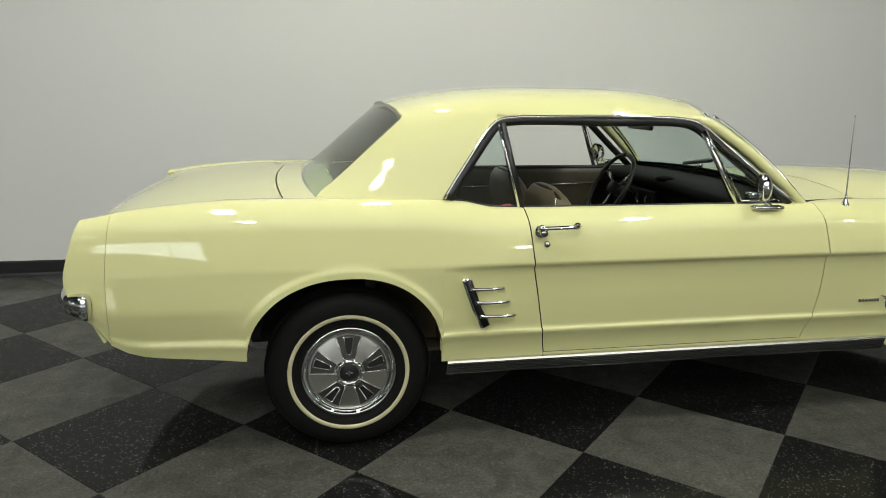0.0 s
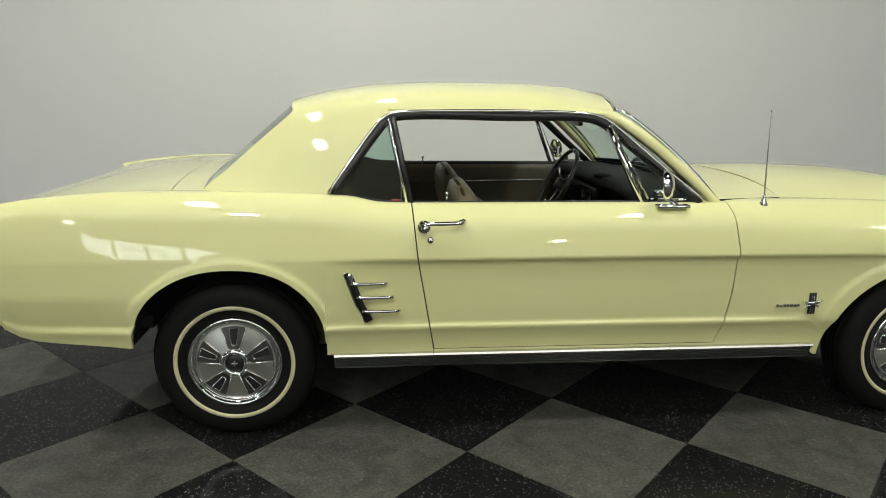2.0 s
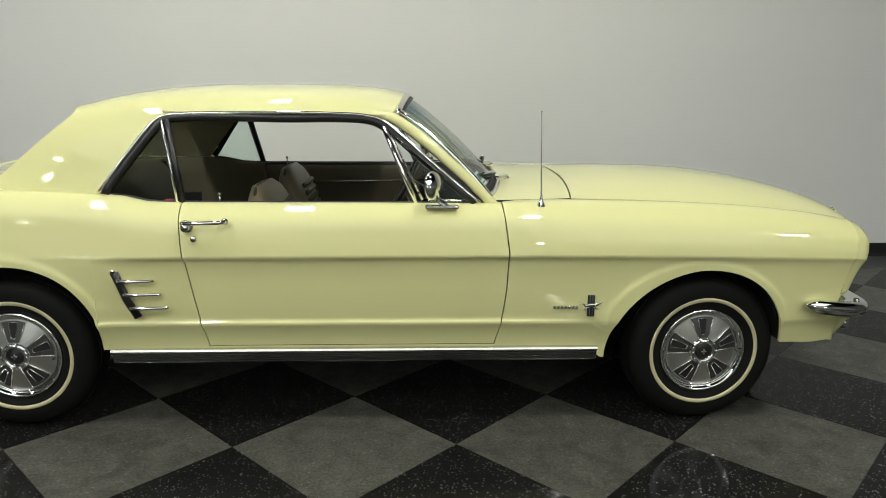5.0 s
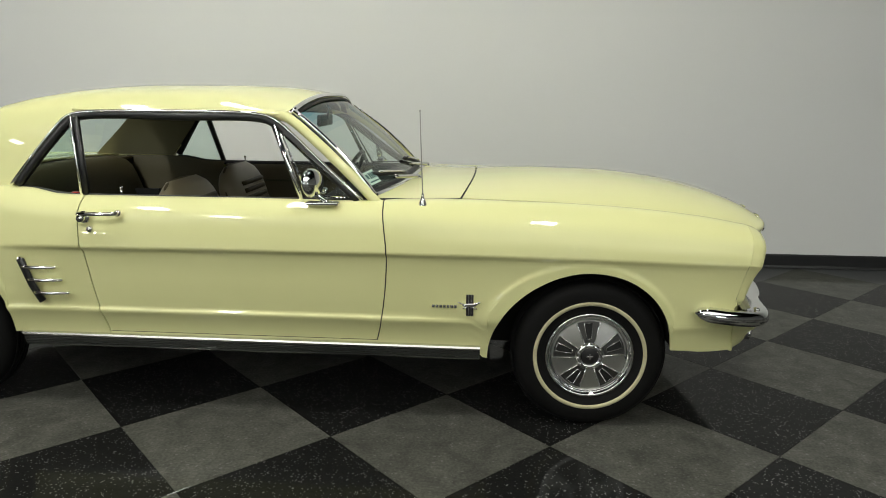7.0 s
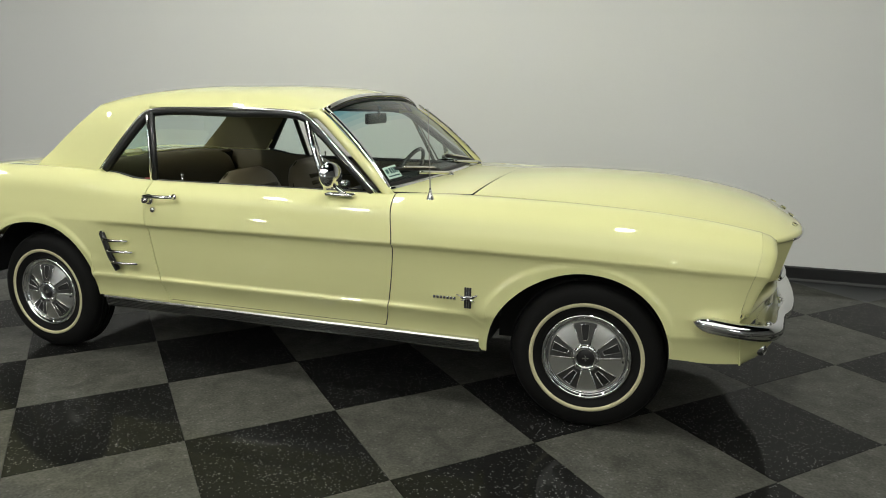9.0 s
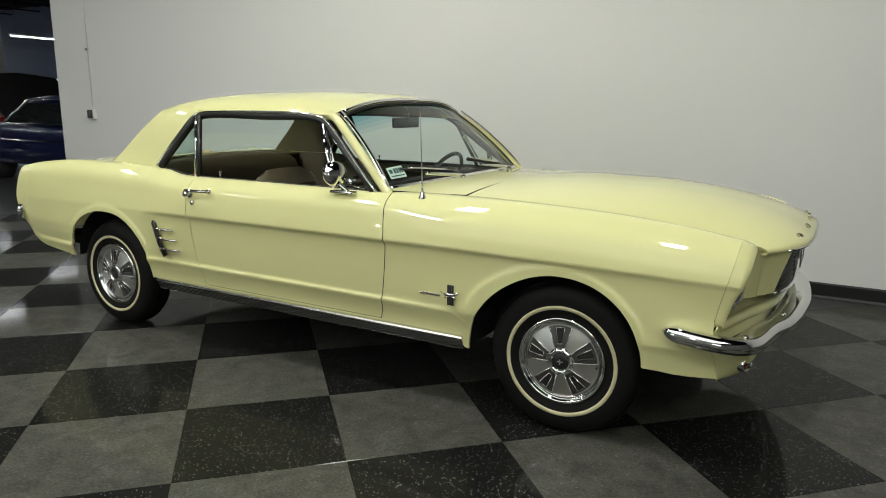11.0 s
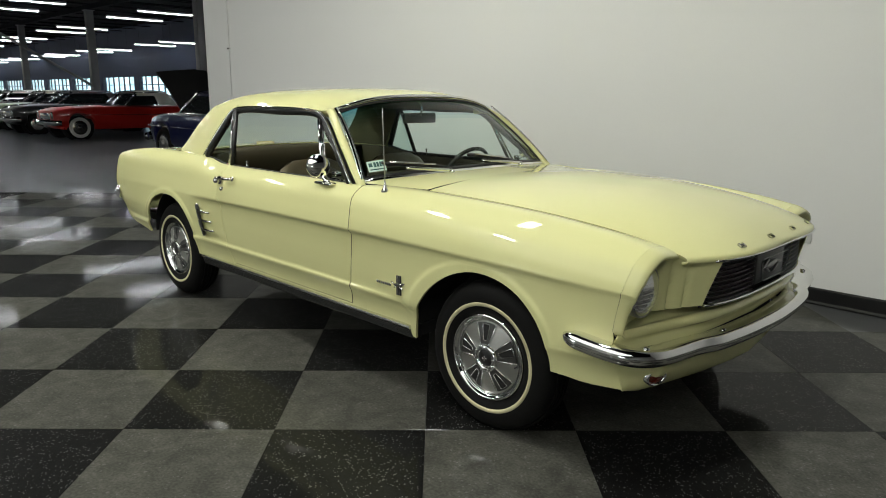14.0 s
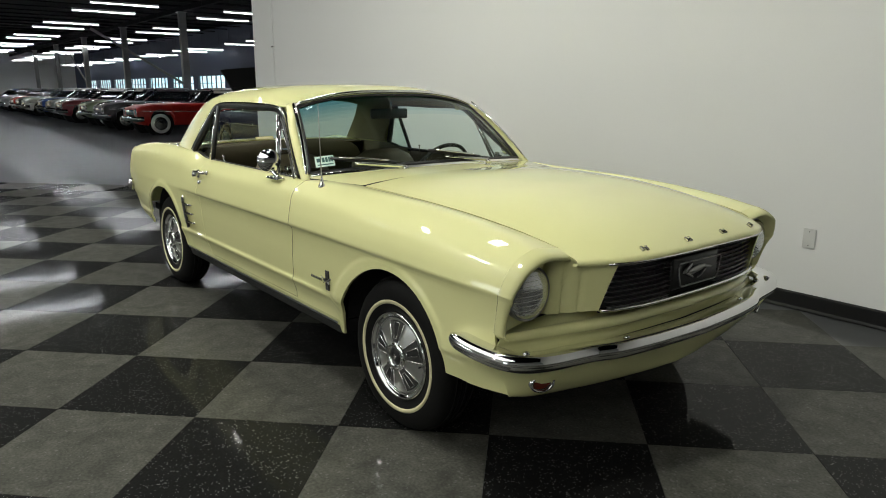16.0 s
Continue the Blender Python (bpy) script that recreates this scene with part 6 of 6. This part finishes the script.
    for s in (-1, 1):
        bm = bmesh.new()
        tube(bm, [(0.92, s * 0.70, 0.93), (0.86, s * 0.78, 0.96), (0.36, s * 0.675, 1.335)], 0.030, 6)
        part("pillar", bm, M_CHROME, c)
        bm = bmesh.new()
        tube(bm, [(0.85, s * 0.80, 0.945), (-1.20, s * 0.815, 0.945)], 0.016, 6)
        part("belt_trim", bm, M_CHROME, c)
        bm = bmesh.new()
        tube(bm, [(0.40, s * 0.690, 1.325), (-0.85, s * 0.700, 1.325)], 0.013, 6)
        part("drip_rail", bm, M_CHROME, c)
        bm = bmesh.new()
        rows = []
        for z, xr, y in ((0.925, -1.30, 0.806), (1.05, -1.22, 0.770), (1.18, -1.10, 0.732), (1.30, -0.99, 0.694)):
            k = (z - 0.925) / 0.375
            rows.append([Vector((xr - 0.02, s * (y - 0.10), z)), Vector((xr, s * y, z)), Vector((xr + pillar * (1.3 - 0.3 * k), s * (y + 0.006), z)), Vector((xr + pillar * (1.3 - 0.3 * k) + 0.01, s * (y - 0.03), z))])
        grid(bm, rows)
        bmesh.ops.recalc_face_normals(bm, faces=bm.faces[:])
        part("pillar", bm, top_mat, c)
        bm = bmesh.new()
        tube(bm, [(-2.3, s * 0.90, 0.66), (0.0, s * 0.925, 0.68), (2.2, s * 0.87, 0.70)], 0.012, 6)
        part("side_trim", bm, M_CHROME, c)
        bm = bmesh.new()
        revolve(bm, [(0.10, 0.0), (0.11, 0.04), (0.09, 0.05), (0.05, 0.065), (0.0001, 0.07)], "x", 16, (2.38, s * 0.62, 0.68))
        part("headlight", bm, M_LENS, c)
        for ax in (-1.5, 1.5):
            bm = bmesh.new()
            revolve(bm, [(0.17, s * 0.80), (0.20, s * 0.84), (0.31, s * 0.835), (0.335, s * 0.80), (0.335, s * 0.62)], "y", 24, (ax, 0, 0.335))
            wh = part("wheel", bm, M_RUBBER, c)
            bm = bmesh.new()
            revolve(bm, [(0.20, s * 0.842), (0.21, s * 0.846), (0.285, s * 0.845), (0.29, s * 0.838)], "y", 24, (ax, 0, 0.335))
            part("whitewall", bm, M_WW if whitewall else M_RUBBER, wh)
            bm = bmesh.new()
            revolve(bm, [(0.195, s * 0.835), (0.17, s * 0.85), (0.10, s * 0.838), (0.05, s * 0.855), (0.0001, s * 0.86)], "y", 20, (ax, 0, 0.335))
            part("hubcap", bm, M_SATIN, wh)
            bm = bmesh.new()
            revolve(bm, [(0.40, s * 0.50), (0.40, s * 0.80), (0.395, s * 0.80), (0.39, s * 0.50), (0.05, s * 0.50)], "y", 24, (ax, 0, 0.345))
            part("wheel_opening", bm, M_MATT, c)
    bm = bmesh.new()
    tube(bm, [(0.40, -0.66, 1.335), (0.47, 0, 1.345), (0.40, 0.66, 1.335)], 0.022, 6)
    tube(bm, [(0.93, -0.70, 0.955), (1.02, 0, 0.965), (0.93, 0.70, 0.955)], 0.020, 6)
    part("screen_frame", bm, M_CHROME, c)
    bm = bmesh.new()
    sweep(bm, [(2.20, -0.93, 0.48), (2.48, -0.80, 0.48), (2.58, -0.4, 0.48), (2.60, 0, 0.48), (2.58, 0.4, 0.48), (2.48, 0.80, 0.48), (2.20, 0.93, 0.48)], [(-0.03, -0.08), (0.03, -0.06), (0.04, 0.0), (0.03, 0.06), (-0.03, 0.08)])
    part("bumper", bm, M_CHROME, c)
    bm = bmesh.new()
    box(bm, 2.36, 2.43, -0.45, 0.45, 0.55, 0.74, 0.02)
    part("grille", bm, M_CHROME, c)
    bm = bmesh.new()
    sweep(bm, [(-2.25, -0.93, 0.50), (-2.55, -0.78, 0.50), (-2.60, 0, 0.50), (-2.55, 0.78, 0.50), (-2.25, 0.93, 0.50)], [(-0.03, -0.07), (0.03, -0.05), (0.04, 0.0), (0.03, 0.05), (-0.03, 0.07)])
    part("bumper", bm, M_CHROME, c)
    for child in c.children:
        if child.name.split('.')[0] in ('glasshouse', 'roof', 'pillar', 'drip_rail', 'screen_frame'):
            for v in child.data.vertices:
                v.co.x = -0.2 + (v.co.x + 0.2) * cabin[1] + cabin[0]
    nose_scale = 0.68
    for child in c.children_recursive:
        if child.name.split('.')[0] not in ('wheel', 'whitewall', 'hubcap', 'wheel_opening'):
            for v in child.data.vertices:
                if v.co.x > 1.55:
                    v.co.x = 1.55 + (v.co.x - 1.55) * nose_scale
    if hood_open:
        bm = bmesh.new()
        m = pose(0.84, 0, 0.97, 0, -42, 0)
        rows = []
        for x in np.linspace(0, 1.15, 8):
            rows.append([m @ Vector((x, y, 0.09 * (1 - abs(y / 0.75) ** 1.3) - 0.05 * (x / 1.15) ** 3)) for y in np.linspace(-0.76, 0.76, 13)])
        grid(bm, rows)
        solid(part("hood", bm, M_MATT, c, "open black hood"), 0.03)
    return c


P_NAVY, P_RED, P_CREAM = paint("navy_enamel", (0.002, 0.004, 0.05)), paint("red_enamel", (0.50, 0.018, 0.012)), paint("cream_enamel", (0.62, 0.60, 0.52))
P_BLACK, P_GREEN, P_MAROON, P_BLUE = paint("black_enamel", (0.012, 0.012, 0.013)), paint("sage_enamel", (0.16, 0.19, 0.12)), paint("maroon_enamel", (0.14, 0.012, 0.02)), paint("blue_enamel", (0.02, 0.07, 0.32))
P_SILVER, P_WHITE = paint("silver_enamel", (0.40, 0.41, 0.42)), paint("white_enamel", (0.66, 0.66, 0.64))
parked_car("parked_coupe", "dark navy coupe with its hood standing open", P_NAVY, P_NAVY, (-9.0, 4.0, 0), False, True, turn=183)
parked_car("parked_convertible", "red convertible with a cream top and wide whitewall tyres", P_RED, P_CREAM, (-19.2, 5.64, 0), True, False, 0.03, cabin=(-0.42, 0.74), pillar=0.62, eave=1.235)
ROW = [("black", P_BLACK, P_BLACK), ("sage green", P_GREEN, P_CREAM), ("maroon", P_MAROON, P_WHITE), ("silver", P_SILVER, P_BLACK), ("blue", P_BLUE, P_WHITE), ("white", P_WHITE, P_WHITE), ("black", P_BLACK, P_WHITE), ("red", P_RED, P_WHITE), ("silver", P_SILVER, P_SILVER), ("white", P_WHITE, P_BLACK), ("maroon", P_MAROON, P_MAROON), ("blue", P_BLUE, P_BLUE)]
for k, (shade, a, b) in enumerate(ROW):
    parked_car("parked_sedan", shade + " sedan of the sixties parked in the row", a, b, (-22.6 - 3.15 * k, 5.5 + 0.15 * math.sin(2.1 * k), 0), k % 3 == 1, False, 0.02 * (k % 3))


# ---- floor tiles: the three hundred beside the car one by one, the rest joined ----
STEP = 0.4311
TILE_Z = 0.0


def tile_points(cx, cy):
    h = STEP - 0.0008
    t = 0.0035
    low = [(cx - h, cy, -0.004), (cx, cy - h, -0.004), (cx + h, cy, -0.004), (cx, cy + h, -0.004)]
    g = h - 0.0014
    rim = [(cx - h, cy, TILE_Z - 0.0007), (cx, cy - h, TILE_Z - 0.0007), (cx + h, cy, TILE_Z - 0.0007), (cx, cy + h, TILE_Z - 0.0007)]
    top = [(cx - g, cy, TILE_Z), (cx, cy - g, TILE_Z), (cx + g, cy, TILE_Z), (cx, cy + g, TILE_Z)]
    return low + rim + top


TILE_FACES = [(8, 9, 10, 11)] + [(4 + i, 4 + (i + 1) % 4, 8 + (i + 1) % 4, 8 + i) for i in range(4)] + [(i, (i + 1) % 4, 4 + (i + 1) % 4, 4 + i) for i in range(4)]


def tile_mesh(name, centres, mat):
    me = bpy.data.meshes.new(name)
    verts, faces = [], []
    for cx, cy in centres:
        n = len(verts)
        verts += tile_points(cx, cy)
        faces += [tuple(n + k for k in f) for f in TILE_FACES]
    me.from_pydata(verts, [], faces)
    me.materials.append(mat)
    return me


floor_ob = bpy.data.objects["floor"]
near_mesh = [tile_mesh("tile_grey", [(0, 0)], M_TILE_L), tile_mesh("tile_black", [(0, 0)], M_TILE_D)]
far_tiles = [[], []]
singles = []
for i in range(-40, 41):
    for j in range(-40, 41):
        cx, cy = -0.498 + STEP * (1 + i + j), -1.004 + STEP * (i - j)
        if not (-16.5 < cx < 12.4 and -10 < cy < 30) or (cx > WALL_END - 0.6 and cy > WALL_Y - 0.02) or cy > 2.4:
            continue
        if j < -9:
            continue
        kind = i % 2 ^ j % 2
        far_tiles[kind].append((cx, cy)) if not (-3.4 < cx < 3.9 and -3.1 < cy < 1.7) or len(singles) >= 300 else singles.append((cx, cy, kind))
for cx, cy, kind in singles:
    t = new("tile", near_mesh[kind])
    t.location = (cx, cy, 0)
    t.parent = floor_ob
for kind, name in ((0, "grey_tiles"), (1, "black_tiles")):
    ob = new(name, tile_mesh(name, far_tiles[kind], (M_TILE_L, M_TILE_D)[kind]))
    ob.parent = floor_ob
    tagged(ob, "grey flecked vinyl floor tiles" if kind == 0 else "black flecked vinyl floor tiles", kind="stuff")
